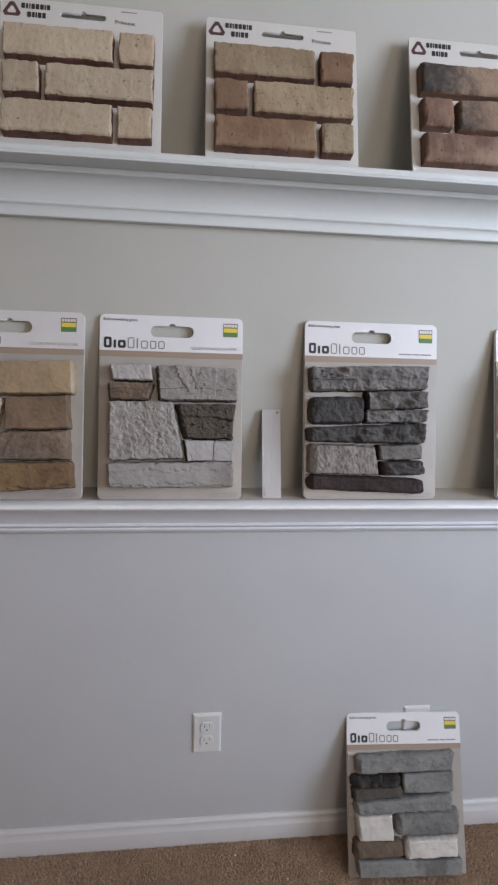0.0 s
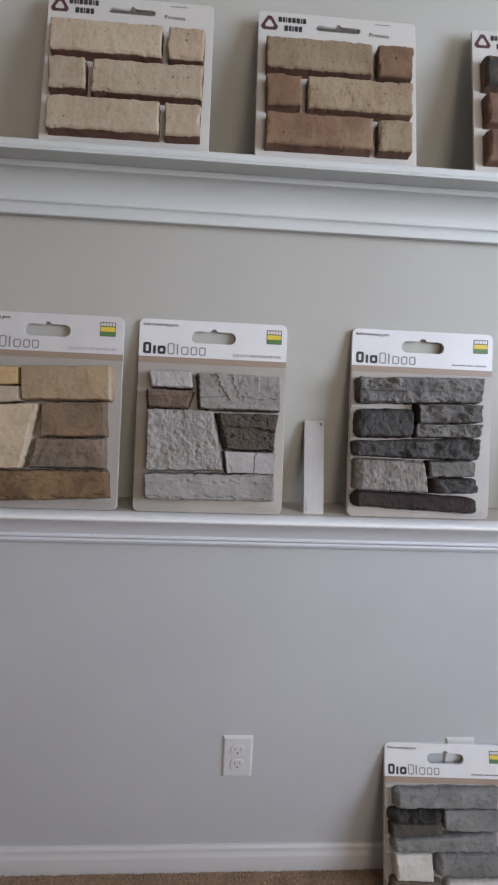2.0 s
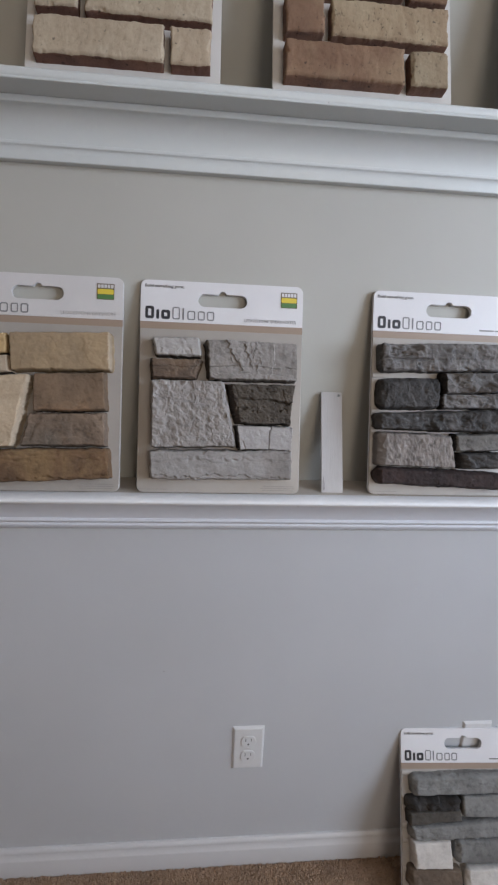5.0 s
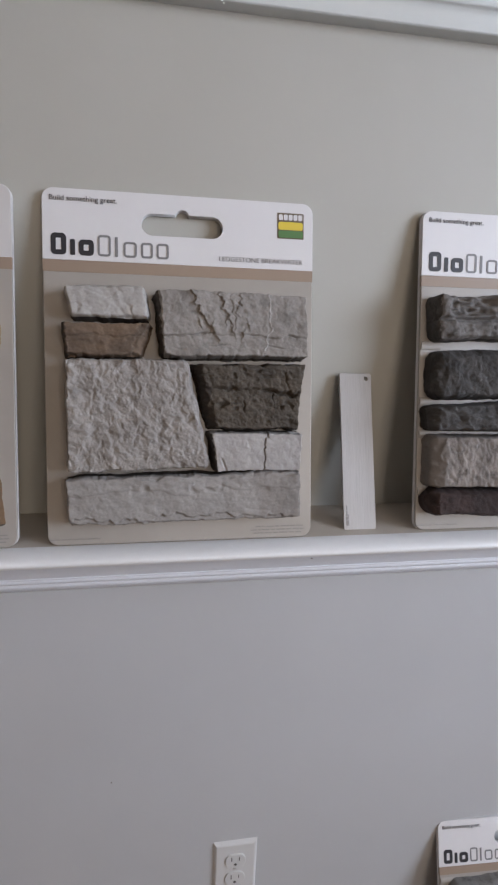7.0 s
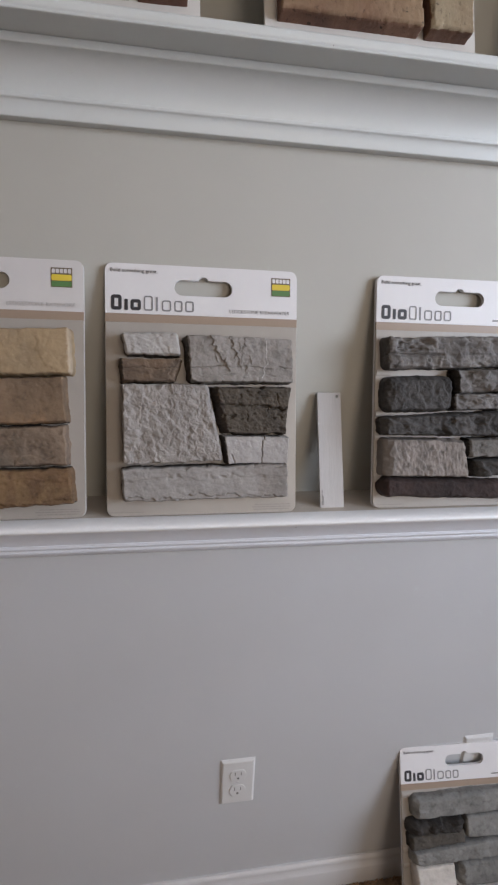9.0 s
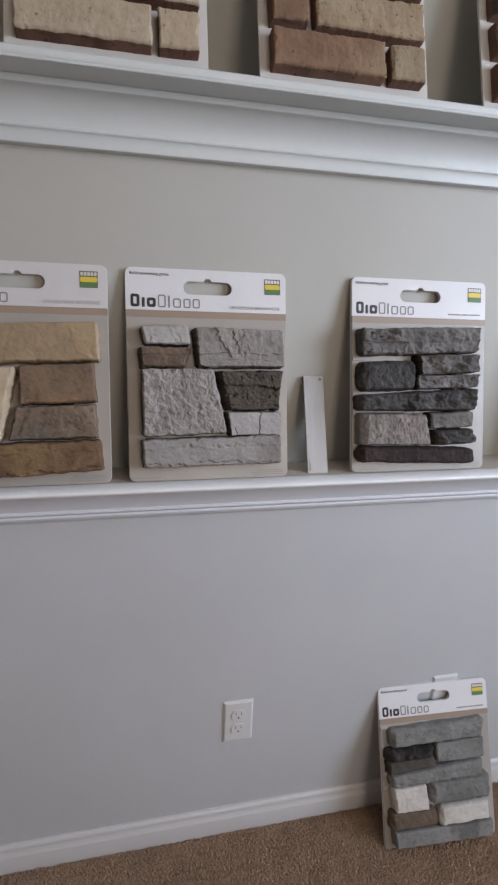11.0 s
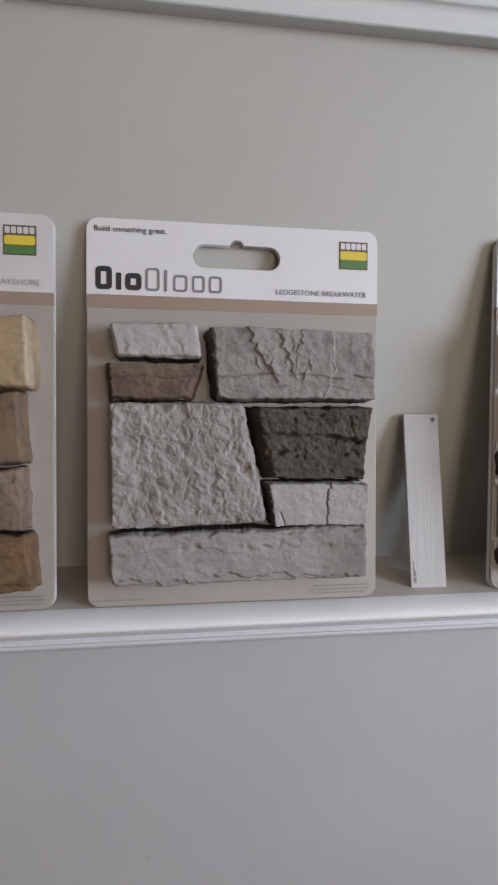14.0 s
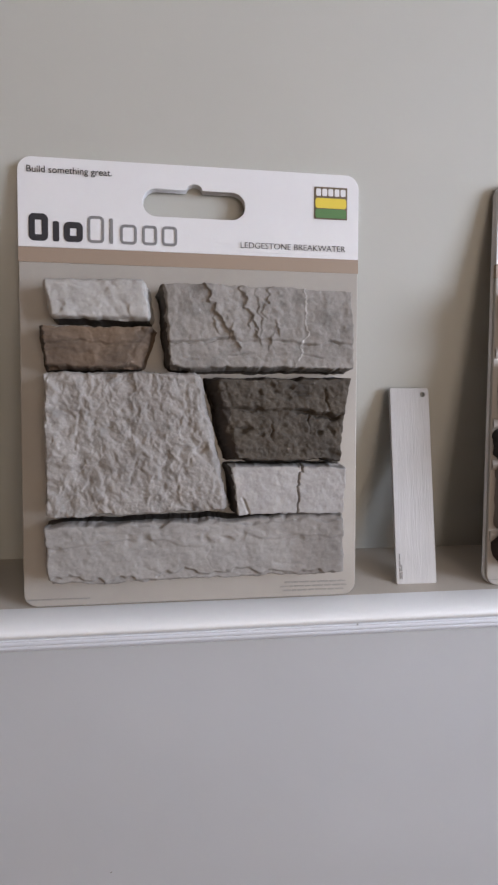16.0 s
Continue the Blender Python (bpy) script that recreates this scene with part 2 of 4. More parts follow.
def facets(x, z, q, size, tilt):
    """Broken facets: each cell about size metres wide is its own little tilted plane."""
    p = Vector((x / size, z / size, q))
    near = noise.voronoi(p)[1]
    out, total = 0.0, 0.0
    first = (near[0] - p).length
    for c in near[:3]:
        k = math.exp(-9.0 * ((c - p).length - first))
        r = noise.cell_vector(c * 7.7)
        out += k * ((x - c.x * size) * r.x * tilt + (z - c.y * size) * r.y * tilt + 0.16 * tilt * size * r.z)
        total += k
    return out / total


def relief_rough(x, z, u, v, q):
    """Split face: broken chips of three sizes that run aslant, over slow swells."""
    w, t = fbm(x, z, q, 22, 22, 3), fbm(x, z, q + 50, 60, 60, 3)
    a, b = 0.80 * x - 0.60 * z + 0.0045 * t, 0.60 * x + 0.80 * z + 0.0045 * w
    chips = facets(a, b * 1.25, q + 38, 0.0160, 0.25) + facets(0.5 * a + 0.86 * b, 0.86 * a - 0.5 * b, q + 5, 0.0072, 0.27) + facets(a, b, q + 8, 0.0034, 0.24)
    return 0.0017 * w + chips + 0.0010 * fbm(a, b, q + 9, 90, 110, 4, 0.7) + 0.00025 * wave(x * 460, z * 460, q)


def relief_smooth(x, z, u, v, q):
    """Worn face: slow swells, low broken flakes and a few shallow nicks."""
    w = fbm(x, z, q, 34, 44, 4)
    flake = wave(x * 26 + 0.4 * w, z * 40, q + 3)
    chips = facets(x + 0.002 * w, z, q + 11, 0.019, 0.09) + facets(x, z, q + 12, 0.006, 0.09) + 0.0006 * fbm(x, z, q + 9, 80, 95, 4, 0.7)
    return 0.0014 * w + chips + 0.0010 * step_up(flake - 0.12, 0.05) - 0.0020 * max(0.0, wave(x * 120, z * 150, q + 7) - 0.42) + 0.00015 * wave(x * 420, z * 420, q)


def relief_worn(x, z, u, v, q):
    """Flat weathered face: faint swells, one or two thin scales broken off and a hairline crack."""
    w = fbm(x, z, q, 28, 34, 4)
    scale = wave(x * 16 + 0.5 * w, z * 22 + 0.3 * w, q + 3) + 0.12 * fbm(x, z, q + 8, 90, 90, 3, 0.7)
    line = wave(x * 11 + 0.2 * w, z * 13, q + 21) + 0.05 * wave(x * 90, z * 90, q)
    return 0.0010 * w + 0.0006 * step_up(scale - 0.22, 0.06) - 0.0005 * crack(line, 0.018) * step_up(wave(x * 20, z * 20, q + 30), 0.3) + 0.0005 * fbm(x, z, q + 9, 110, 110, 3, 0.7) + 0.00012 * wave(x * 420, z * 420, q)


def relief_veined(x, z, u, v, q):
    """Worn face with a dark open seam along it and a broken end."""
    seam = v - 0.62 - 0.10 * wave(u * 4, 0.5, q) - 0.05 * wave(u * 15, 0.5, q)
    end = step_up(u - 0.86 - 0.05 * wave(v * 7, 1, q), 0.02)
    return relief_smooth(x, z, u, v, q) - 0.0016 * crack(seam, 0.03) * step_up(0.3 + wave(u * 5, 3, q), 0.4) + 0.0010 * step_up(seam, 0.06) - 0.0024 * end


def relief_cleft(x, z, u, v, q):
    """Slate-like face: thin flakes that overlap from left to right, one broken bed low across it and one upright joint."""
    w = fbm(x, z, q, 40, 40, 4)
    out = 0.0012 * w + facets(x + 0.002 * w, z, q + 12, 0.0075, 0.13) + 0.0008 * fbm(x, z, q + 9, 60, 60, 3, 0.7) + 0.0002 * wave(x * 330, z * 330, q)
    for start, slope, high, foot in ((0.20, 0.24, 0.0036, 0.36), (0.40, 0.14, 0.0028, 0.46), (0.50, 0.02, 0.0014, 0.40), (0.57, -0.10, 0.0020, 0.60)):
        line = u - start - slope * (1 - v) - 0.030 * w - 0.026 * wave(7 * start, v * 9, q) - 0.018 * wave(3, v * 21, q + start) - 0.022 * wave(u * 26, v * 13, q + 2)
        out += high * step_up(line, 0.005) * math.exp(-max(0.0, line) * 11) * step_up(v - foot, 0.12)
    # short splinters in the middle of the face
    for k in range(7):
        cx, cz = 0.27 + 0.052 * k + 0.02 * (k % 2), 0.50 - 0.10 * (k % 3) + 0.05 * (k % 2)
        line = (u - cx) + 0.14 * (v - cz) * (1 - 2 * (k % 2)) - 0.014 * wave(k, v * 22, q) - 0.012 * wave(u * 30, v * 16, q)
        out += 0.0030 * step_up(line, 0.005) * math.exp(-max(0.0, line) * 45) * crack(v - cz, 0.13)
    bed = v - 0.33 - 0.07 * wave(u * 6, 0.5, q) - 0.03 * wave(u * 19, 0.5, q) - 0.02 * w
    out += 0.0015 * step_up(bed, 0.014) - 0.0042 * crack(bed, 0.020) * step_up(wave(u * 7, 4, q), 0.3)
    low_bed = v - 0.16 - 0.06 * wave(u * 8, 2.5, q) - 0.02 * w
    out -= 0.0026 * crack(low_bed, 0.018) * step_up(wave(u * 6, 9, q) - 0.05, 0.3)
    return out + 0.0006 * crack(cleft_joint(u, v, q), 0.007)


def cleft_joint(u, v, q):
    return u - 0.735 + 0.16 * max(0.0, 0.42 - v) - 0.02 * wave(1, v * 8, q) - 0.010 * wave(5, v * 24, q)


def cleft_vein(u, v, q):
    return abs(cleft_joint(u, v, q)) < 0.0042 + 0.002 * wave(9, v * 16, q) and v > 0.10


def relief_bedded(x, z, u, v, q):
    """Brown split stone: one broken bed two thirds up, a crust of small chips, fine cracks and rows of pits."""
    w = fbm(x, z, q, 50, 66, 5)
    out = 0.0018 * w + facets(x * 0.8, z * 1.2, q + 3, 0.0090, 0.26) + facets(x, z, q + 5, 0.0038, 0.22) + 0.0004 * wave(x * 340, z * 400, q)
    bed = v - 0.62 + 0.08 * (u - 0.4) - 0.06 * wave(u * 5, 2, q) - 0.03 * wave(u * 17, 2, q) - 0.03 * w
    out += 0.0046 * step_up(bed, 0.03) - 0.0095 * crack(bed, 0.036) * step_up(0.25 + wave(u * 5, 9, q), 0.4) * step_up(0.93 - u, 0.08)
    for at, lean, top, long in ((0.70, 0.10, 0.50, 0.20), (0.42, -0.06, 0.36, 0.16), (0.86, 0.14, 0.74, 0.20)):
        split = u - at + lean * (v - 0.5) - 0.02 * wave(v * 14, 9 * at, q) - 0.008 * wave(v * 50, at, q)
        out -= 0.0034 * crack(split, 0.011) * crack(v - top, long)
    rows = crack(v - 0.34 - 0.05 * wave(u * 4, 6, q), 0.11) + 0.8 * crack(v - 0.82, 0.12) + 0.6 * crack(v - 0.12, 0.08)
    return out - 0.0110 * rows * max(0.0, wave(x * 150, z * 210, q + 4) - 0.08)


def relief_split(x, z, u, v, q):
    """Pale stone with one open joint from top to foot and a knocked lower corner."""
    joint = u - 0.575 - 0.05 * (v - 0.5) - 0.03 * wave(0, v * 5, q) - 0.012 * wave(0, v * 17, q) - 0.02 * (v > 0.85)
    nick = crack(u - 0.13 + 0.1 * v, 0.02) * step_up(0.35 - v, 0.1)
    return 0.0009 * fbm(x, z, q, 30, 36, 4) + facets(x, z, q + 12, 0.009, 0.08) + 0.0005 * fbm(x, z, q + 9, 110, 110, 3, 0.7) - 0.0062 * crack(joint, 0.009) + 0.0006 * step_up(joint, 0.01) - 0.0020 * nick


def relief_banded(x, z, u, v, q):
    """Long smooth stone: thin scales, a few chips along its middle and a broken foot."""
    w = fbm(x, z, q, 26, 44, 4)
    scale = v - 0.66 - 0.16 * wave(u * 7, 0, q) - 0.05 * wave(x * 70, z * 60, q)
    flake = crack(wave(x * 17 + 0.2 * w, z * 24, q + 15) - 0.10, 0.035) * step_up(wave(x * 12, z * 14, q + 16) - 0.05, 0.3)
    chips = max(0.0, wave(x * 95, z * 120, q + 2) - 0.10) * crack(v - 0.70, 0.16)
    foot = wave(x * 34, 0.3, q + 6) + 0.5 * wave(x * 90, 0.3, q + 6)
    broken = step_up(0.10 + 0.16 * foot + 0.05 * wave(x * 160, z * 160, q) - v, 0.05)
    head = step_up(v - 0.95 + 0.10 * wave(x * 40, 0.7, q + 8) + 0.05 * wave(x * 110, 0.7, q), 0.05)
    return 0.0011 * w + facets(x, z, q + 12, 0.010, 0.06) + 0.0006 * fbm(x, z, q + 9, 60, 70, 3, 0.7) + 0.0009 * step_up(scale, 0.03) - 0.0004 * flake - 0.0052 * chips - 0.0032 * broken - 0.0028 * head + 0.00018 * wave(x * 380, z * 380, q)


def relief_ledge(x, z, u, v, q):
    """Quarried ledge stone: long broken chips and hollows along its bed."""
    w = fbm(x, z, q, 26, 46, 4)
    n = wave(x * 11 + 0.3 * w, z * 40, q + 4)
    chips = facets(x * 0.8 + 0.004 * w, z * 1.25, q + 1, 0.024, 0.62) + facets(x, z * 1.1, q + 2, 0.009, 0.42)
    return 0.0030 * w + chips + 0.0030 * step_up(n - 0.05, 0.06) + 0.0010 * fbm(x, z, q + 9, 95, 120, 3, 0.7) + 0.0003 * wave(x * 400, z * 400, q)


def relief_hollowed(x, z, u, v, q):
    """Ledge stone with a deep broken hollow near one upper corner, a bed that opens below it and a knocked foot."""
    n = wave(u * 9, v * 5, q)
    hollow = step_up(0.27 - u + 0.05 * n, 0.06) * step_up(u - 0.06 + 0.02 * n, 0.03) * step_up(v - 0.52 + 0.06 * n, 0.08)
    bed = v - 0.44 - 0.04 * wave(u * 6, 1, q)
    opened = crack(bed, 0.06) * step_up(0.36 - u, 0.10)
    foot = step_up(0.09 + 0.14 * wave(u * 13, 2, q) - v, 0.05)
    upright = facets(x * 1.6, z * 0.7, q + 6, 0.012, 0.16)
    return 0.55 * relief_ledge(x, z, u, v, q) + upright - hollow * (0.0130 + 0.0080 * wave(u * 30, v * 12, q)) - 0.0080 * opened + 0.0022 * step_up(bed, 0.06) - 0.0040 * foot


def relief_scooped(x, z, u, v, q):
    """Ledge stone knapped into a few wide scoops with sharp ridges between them."""
    w = fbm(x, z, q, 30, 46, 4)
    scoop = abs(wave(x * 24 + 0.5 * w, z * 30 + 0.3 * w, q + 1)) * 0.012 + facets(x * 0.9 + 0.003 * w, z, q + 3, 0.026, 0.80)
    return 0.0016 * w + scoop + facets(x, z, q + 2, 0.008, 0.20) + 0.0003 * wave(x * 400, z * 400, q)


def relief_fluted(x, z, u, v, q):
    """Upright chisel marks across a broken face."""
    w = fbm(x, z, q, 30, 30, 3)
    marks = 0.0014 * (0.4 - abs(wave(x * 75 + 0.4 * w, z * 26, q))) + 0.0010 * (0.4 - abs(wave(x * 190, z * 70, q + 3)))
    return 0.0018 * w + marks + facets(x * 1.5, z * 0.8, q + 4, 0.009, 0.26) + 0.0008 * fbm(x, z, q + 9, 130, 90, 3, 0.7)


def relief_brick(x, z, u, v, q):
    drag = wave(x * 150, z * 30, q + 5)
    return 0.0007 * fbm(x, z, q, 70, 50, 4) + 0.0003 * drag - 0.0030 * max(0.0, wave(x * 160, z * 190, q + 3) - 0.48)


def slab(tl, tr, br, bl, thick, relief, seed, cell=0.0018, flank=(2, 2, 2, 2), low=0.6, corner=3.0, wobble=1.4, chip=2.5, flare=0.0020, rim=0, ragged=0.0009, coloured_end=True, cast=0, vein=None):
    """A stone or brick on a board: four corners in millimetres on the board, a worked face towards -y that rolls off
    over the flanks (left, right, foot, head, in millimetres) to the share low of its height, chipped edges and ragged sides."""
    q = seed * 7.31
    c = [Vector((x / 1000, z / 1000)) for x, z in (bl, br, tr, tl)]
    w, h = ((c[1] - c[0]).length + (c[2] - c[3]).length) / 2, ((c[3] - c[0]).length + (c[2] - c[1]).length) / 2
    nx, nz = max(8, int(w / cell)), max(6, int(h / cell))
    corner, wobble, chip = corner / 1000, wobble / 1000, chip / 1000
    bm = bmesh.new()
    grid, backs = [], {}
    for j in range(nz + 1):
        v, row = j / nz, []
        for i in range(nx + 1):
            u = i / nx
            p = c[0] * (1 - u) * (1 - v) + c[1] * u * (1 - v) + c[2] * u * v + c[3] * (1 - u) * v
            du, dv = min(u, 1 - u) * w, min(v, 1 - v) * h
            e = min(du, dv)
            plain = p.copy()
            # the corners are knocked off and the sides wander
            if du < corner and dv < corner:
                k = math.hypot(corner - du, corner - dv)
                if k > corner:
                    p.x += (k - corner) * 0.72 * (1 if u < 0.5 else -1)
                    p.y += (k - corner) * 0.72 * (1 if v < 0.5 else -1)
            k = max(0.0, 1 - e / 0.012) * wobble
            if k:
                p.x += k * (wave(p.x * 30, p.y * 30, q) + 0.7 * fbm(p.x, p.y, q, 75, 75, 4, 0.6))
                p.y += k * (wave(p.x * 30, p.y * 30, q + 20) + 0.7 * fbm(p.x, p.y, q + 20, 75, 75, 4, 0.6))
            f = 1.0
            if e < 0.03:
                bite = chip * max(0.0, wave(p.x * 48, p.y * 48, q + 40) + 0.4 * wave(p.x * 150, p.y * 150, q + 41) - 0.08)
                for d, side in ((u * w, flank[0]), ((1 - u) * w, flank[1]), (v * h, flank[2]), ((1 - v) * h, flank[3])):
                    d -= bite * min(1.0, d / 0.0004)
                    wide = side / 1000 * (1 + 0.55 * wave(p.x * 38, p.y * 38, q + 30) + 0.3 * wave(p.x * 110, p.y * 110, q + 31))
                    if d < wide:
                        k = max(0.0, d) / wide
                        f *= low + (1 - low) * (0.5 * k + 0.5 * math.sqrt(k * (2 - k)))
            y = thick * f + relief(p.x, p.y, u, v, q) * (0.45 + 0.55 * f)
            row.append(bm.verts.new((p.x, -max(0.004, y), p.y)))
            if e == 0:
                backs[row[-1]] = p * 0.25 + plain * 0.75 if corner < 0.0025 else p
        grid.append(row)
    edge = int(rim / 1000 / w * nx)
    for j in range(nz):
        for i in range(nx):
            face = bm.faces.new((grid[j][i], grid[j][i + 1], grid[j + 1][i + 1], grid[j + 1][i]))
            if rim and nx - 1 - i < edge * (1 + 0.8 * wave(3, j * 0.10, q) + 0.5 * wave(5, j * 0.5, q)):
                face.material_index = 1
            # left edge in the second material, on most stones a painted shade
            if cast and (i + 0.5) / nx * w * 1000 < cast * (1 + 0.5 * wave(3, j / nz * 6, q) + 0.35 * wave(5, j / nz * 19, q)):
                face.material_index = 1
            if vein and vein((i + 0.5) / nx, (j + 0.5) / nz, q):
                face.material_index = 2
    ring = grid[0] + [grid[j][nx] for j in range(1, nz + 1)] + grid[nz][-2::-1] + [grid[j][0] for j in range(nz - 1, 0, -1)]
    mid = c[0] * 0.25 + c[1] * 0.25 + c[2] * 0.25 + c[3] * 0.25
    last = ring
    for depth, shrink in ((0.75, 0.0002), (0.4, 0.0004), (0.0, -flare)):
        lower = []
        for s in ring:
            at = backs[s]
            d = (mid - at).normalized() * (shrink + ragged * noise.noise(s.co * 80 + Vector((depth * 9, 0, 0))))
            lower.append(bm.verts.new((at.x + d.x, s.co.y * depth + 0.0005 * (depth == 0), at.y + d.y)))
        for i in range(len(ring)):
            k = (i + 1) % len(ring)
            # with coloured_end the lit right end keeps the face colour
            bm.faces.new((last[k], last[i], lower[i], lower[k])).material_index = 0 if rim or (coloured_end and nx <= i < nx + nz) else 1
        last = lower
    return bm


# ---------------------------------------------------------------- room
X0, X1, Y0, H = -2.3, 2.45, -3.6, 2.75


def structure(name, bm, mat, label, category, smooth=False):
    return tagged(mesh_object(name, bm, mat, smooth), label, category, kind="structure")


structure("wall_north_upper", box(X0 - 0.12, X1 + 0.12, 0.0, 0.12, 0.90, H), WALL, "greige painted display wall above the chair rail ledge", "wall")
structure("wall_north_lower", box(X0 - 0.12, X1 + 0.12, 0.0, 0.12, -0.02, 0.90), WALL_LOW, "pale grey wall below the chair rail ledge, cool light in its colour", "wall")
structure("wall_west", box(X0 - 0.12, X0, Y0 - 0.12, 0.0, -0.02, H), ROOM, "plain beige painted side wall of the room", "wall")
structure("ceiling", box(X0 - 0.12, X1 + 0.12, Y0 - 0.12, 0.12, H, H + 0.1), CEIL, "plain white painted flat ceiling over the room", "ceiling")
structure("floor", box(X0 - 0.12, X1 + 0.12, Y0 - 0.12, 0.12, -0.08, -0.006), BACKING, "brown cut pile carpet floor below the ledges", "floor")


def wall_with_opening(name, length, a, b, lo, hi, place):
    """A wall along its own x with one window opening."""
    bm = bmesh.new()
    for x0, x1, z0, z1 in ((0, a, -0.02, H), (b, length, -0.02, H), (a, b, -0.02, lo), (a, b, hi, H)):
        part_bm = box(x0, x1, -0.12, 0.0, z0, z1)
        me = bpy.data.meshes.new("piece")
        part_bm.to_mesh(me)
        part_bm.free()
        bm.from_mesh(me)
        bpy.data.meshes.remove(me)
    ob = structure(name, bm, ROOM, "beige painted wall with a window opening", "wall")
    ob.matrix_world = place
    return ob


def window(name, width, height, place):
    """A white sash window: frame bars and two glazed sashes."""
    top = tagged(new(name), "white framed double sash window in the room wall", "window", kind="structure")
    top.matrix_world = place
    for x0, x1, z0, z1 in ((0, 0.05, 0, height), (width - 0.05, width, 0, height), (0.05, width - 0.05, 0, 0.05), (0.05, width - 0.05, height - 0.05, height), (0.05, width - 0.05, height / 2 - 0.025, height / 2 + 0.025)):
        part("window_frame", box(x0, x1, -0.10, -0.05, z0, z1, 0.003), TRIM, top)
    glass = material("window_glass", (1, 1, 1), 0.0)
    glass.node_tree.nodes["Principled BSDF"].inputs["Transmission Weight"].default_value = 1.0
    for z0, z1 in ((0.05, height / 2 - 0.025), (height / 2 + 0.025, height - 0.05)):
        pane = part("pane", box(0.05, width - 0.05, -0.079, -0.073, z0, z1), glass, top)
        pane.visible_shadow = False
    return top


# east wall: its own x runs towards -y
wall_with_opening("wall_east", -Y0, 1.00, 2.50, 0.90, 2.5, Matrix(((0, -1, 0, X1), (-1, 0, 0, 0), (0, 0, 1, 0), (0, 0, 0, 1))))
window("window_1", 1.50, 1.60, Matrix(((0, -1, 0, X1), (-1, 0, 0, -1.00), (0, 0, 1, 0.90), (0, 0, 0, 1))))
# unseen south window, added around the warm fill lamp
wall_with_opening("wall_south", X1 - X0, 2.6, 3.9, 0.82, 2.44, pose(X0, Y0, 0))
window("fill_window", 1.3, 1.62, pose(X0 + 2.6, Y0, 0.82))

def cove(y0, z0, y1, z1, hollow=0.5, n=18):
    """A shallow hollow from one edge of a moulding to the next."""
    out = []
    for i in range(1, n + 1):
        a, k = radians(90 * i / n), i / n
        arc_y, arc_z = y0 + (y1 - y0) * math.sin(a), z1 + (z0 - z1) * math.cos(a)
        out.append((hollow * arc_y + (1 - hollow) * (y0 + (y1 - y0) * k), hollow * arc_z + (1 - hollow) * (z0 + (z1 - z0) * k)))
    return out


# upper ledge: a lipped shelf board with an open soffit, carried by a small crown moulding
crown = [(0.0, 1.629), (-0.1255, 1.629), (-0.1285, 1.6283), (-0.1305, 1.6265), (-0.1312, 1.6240), (-0.1312, 1.6180), (-0.1308, 1.6168), (-0.1303, 1.6160), (-0.1303, 1.6152)]
crown += arc(-0.1293, 1.6134, 0.0019, 0.0018, 110, 262, 6) + [(-0.1240, 1.6118), (-0.0645, 1.6128)]
crown += arc(-0.0615, 1.6112, 0.0030, 0.0028, 110, 180, 4) + [(-0.0643, 1.6040), (-0.0632, 1.6026), (-0.0590, 1.6020)]
crown += cove(-0.0590, 1.6020, -0.0262, 1.5562, 0.85)
crown += [(-0.0272, 1.5558), (-0.0277, 1.5550), (-0.0276, 1.5520), (-0.0268, 1.5506), (-0.0248, 1.5496)]
crown += [(-0.0236, 1.5482), (-0.0222, 1.5440), (-0.0214, 1.5395), (-0.0212, 1.5350), (-0.0214, 1.5318), (-0.0212, 1.5296), (-0.0198, 1.5284), (-0.0165, 1.5280), (0.0, 1.5280)]
structure("crown_ledge", extrusion(crown, X0, X1), TRIM, "white painted crown moulding ledge holding brick sample boards", "ledge", "auto")

# lower ledge: a bull-nosed shelf board over a cove and two beads; lit nose, shaded beige top and cool moulding are
# painted in
rail = [(0.0, 0.965)] + arc(-0.0950, 0.9552, 0.0262, 0.0098, 90, 236, 22) + [(-0.1040, 0.9462), (-0.0900, 0.9455), (-0.0880, 0.9440)]
rail += cove(-0.0875, 0.9430, -0.0345, 0.8918, 0.45)
rail += [(-0.0355, 0.8908)] + arc(-0.0325, 0.8872, 0.0034, 0.0038, 140, 250, 6) + [(-0.0275, 0.8815), (-0.0225, 0.8785), (-0.0205, 0.8770)]
rail += arc(-0.0180, 0.8730, 0.0034, 0.0040, 130, 225, 6) + [(-0.0165, 0.8655), (-0.0090, 0.8600), (-0.0040, 0.8580), (0.0, 0.8575)]
rail_bm = extrusion(rail, X0, X1)
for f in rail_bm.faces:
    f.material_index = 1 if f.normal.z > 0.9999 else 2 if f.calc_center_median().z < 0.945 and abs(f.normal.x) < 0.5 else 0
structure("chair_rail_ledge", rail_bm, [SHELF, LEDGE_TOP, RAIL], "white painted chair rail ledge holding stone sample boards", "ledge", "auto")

base = [(0.0, -0.006), (-0.0150, -0.006), (-0.0150, 0.0400), (-0.0138, 0.0425), (-0.0112, 0.0470), (-0.0092, 0.0520), (-0.0086, 0.0545), (-0.0098, 0.0560), (-0.0096, 0.0590), (-0.0070, 0.0640), (-0.0040, 0.0668), (0.0, 0.0672)]
structure("baseboard", extrusion(base, X0, X1), BASE, "white painted moulded baseboard along the carpet", "baseboard", "auto")


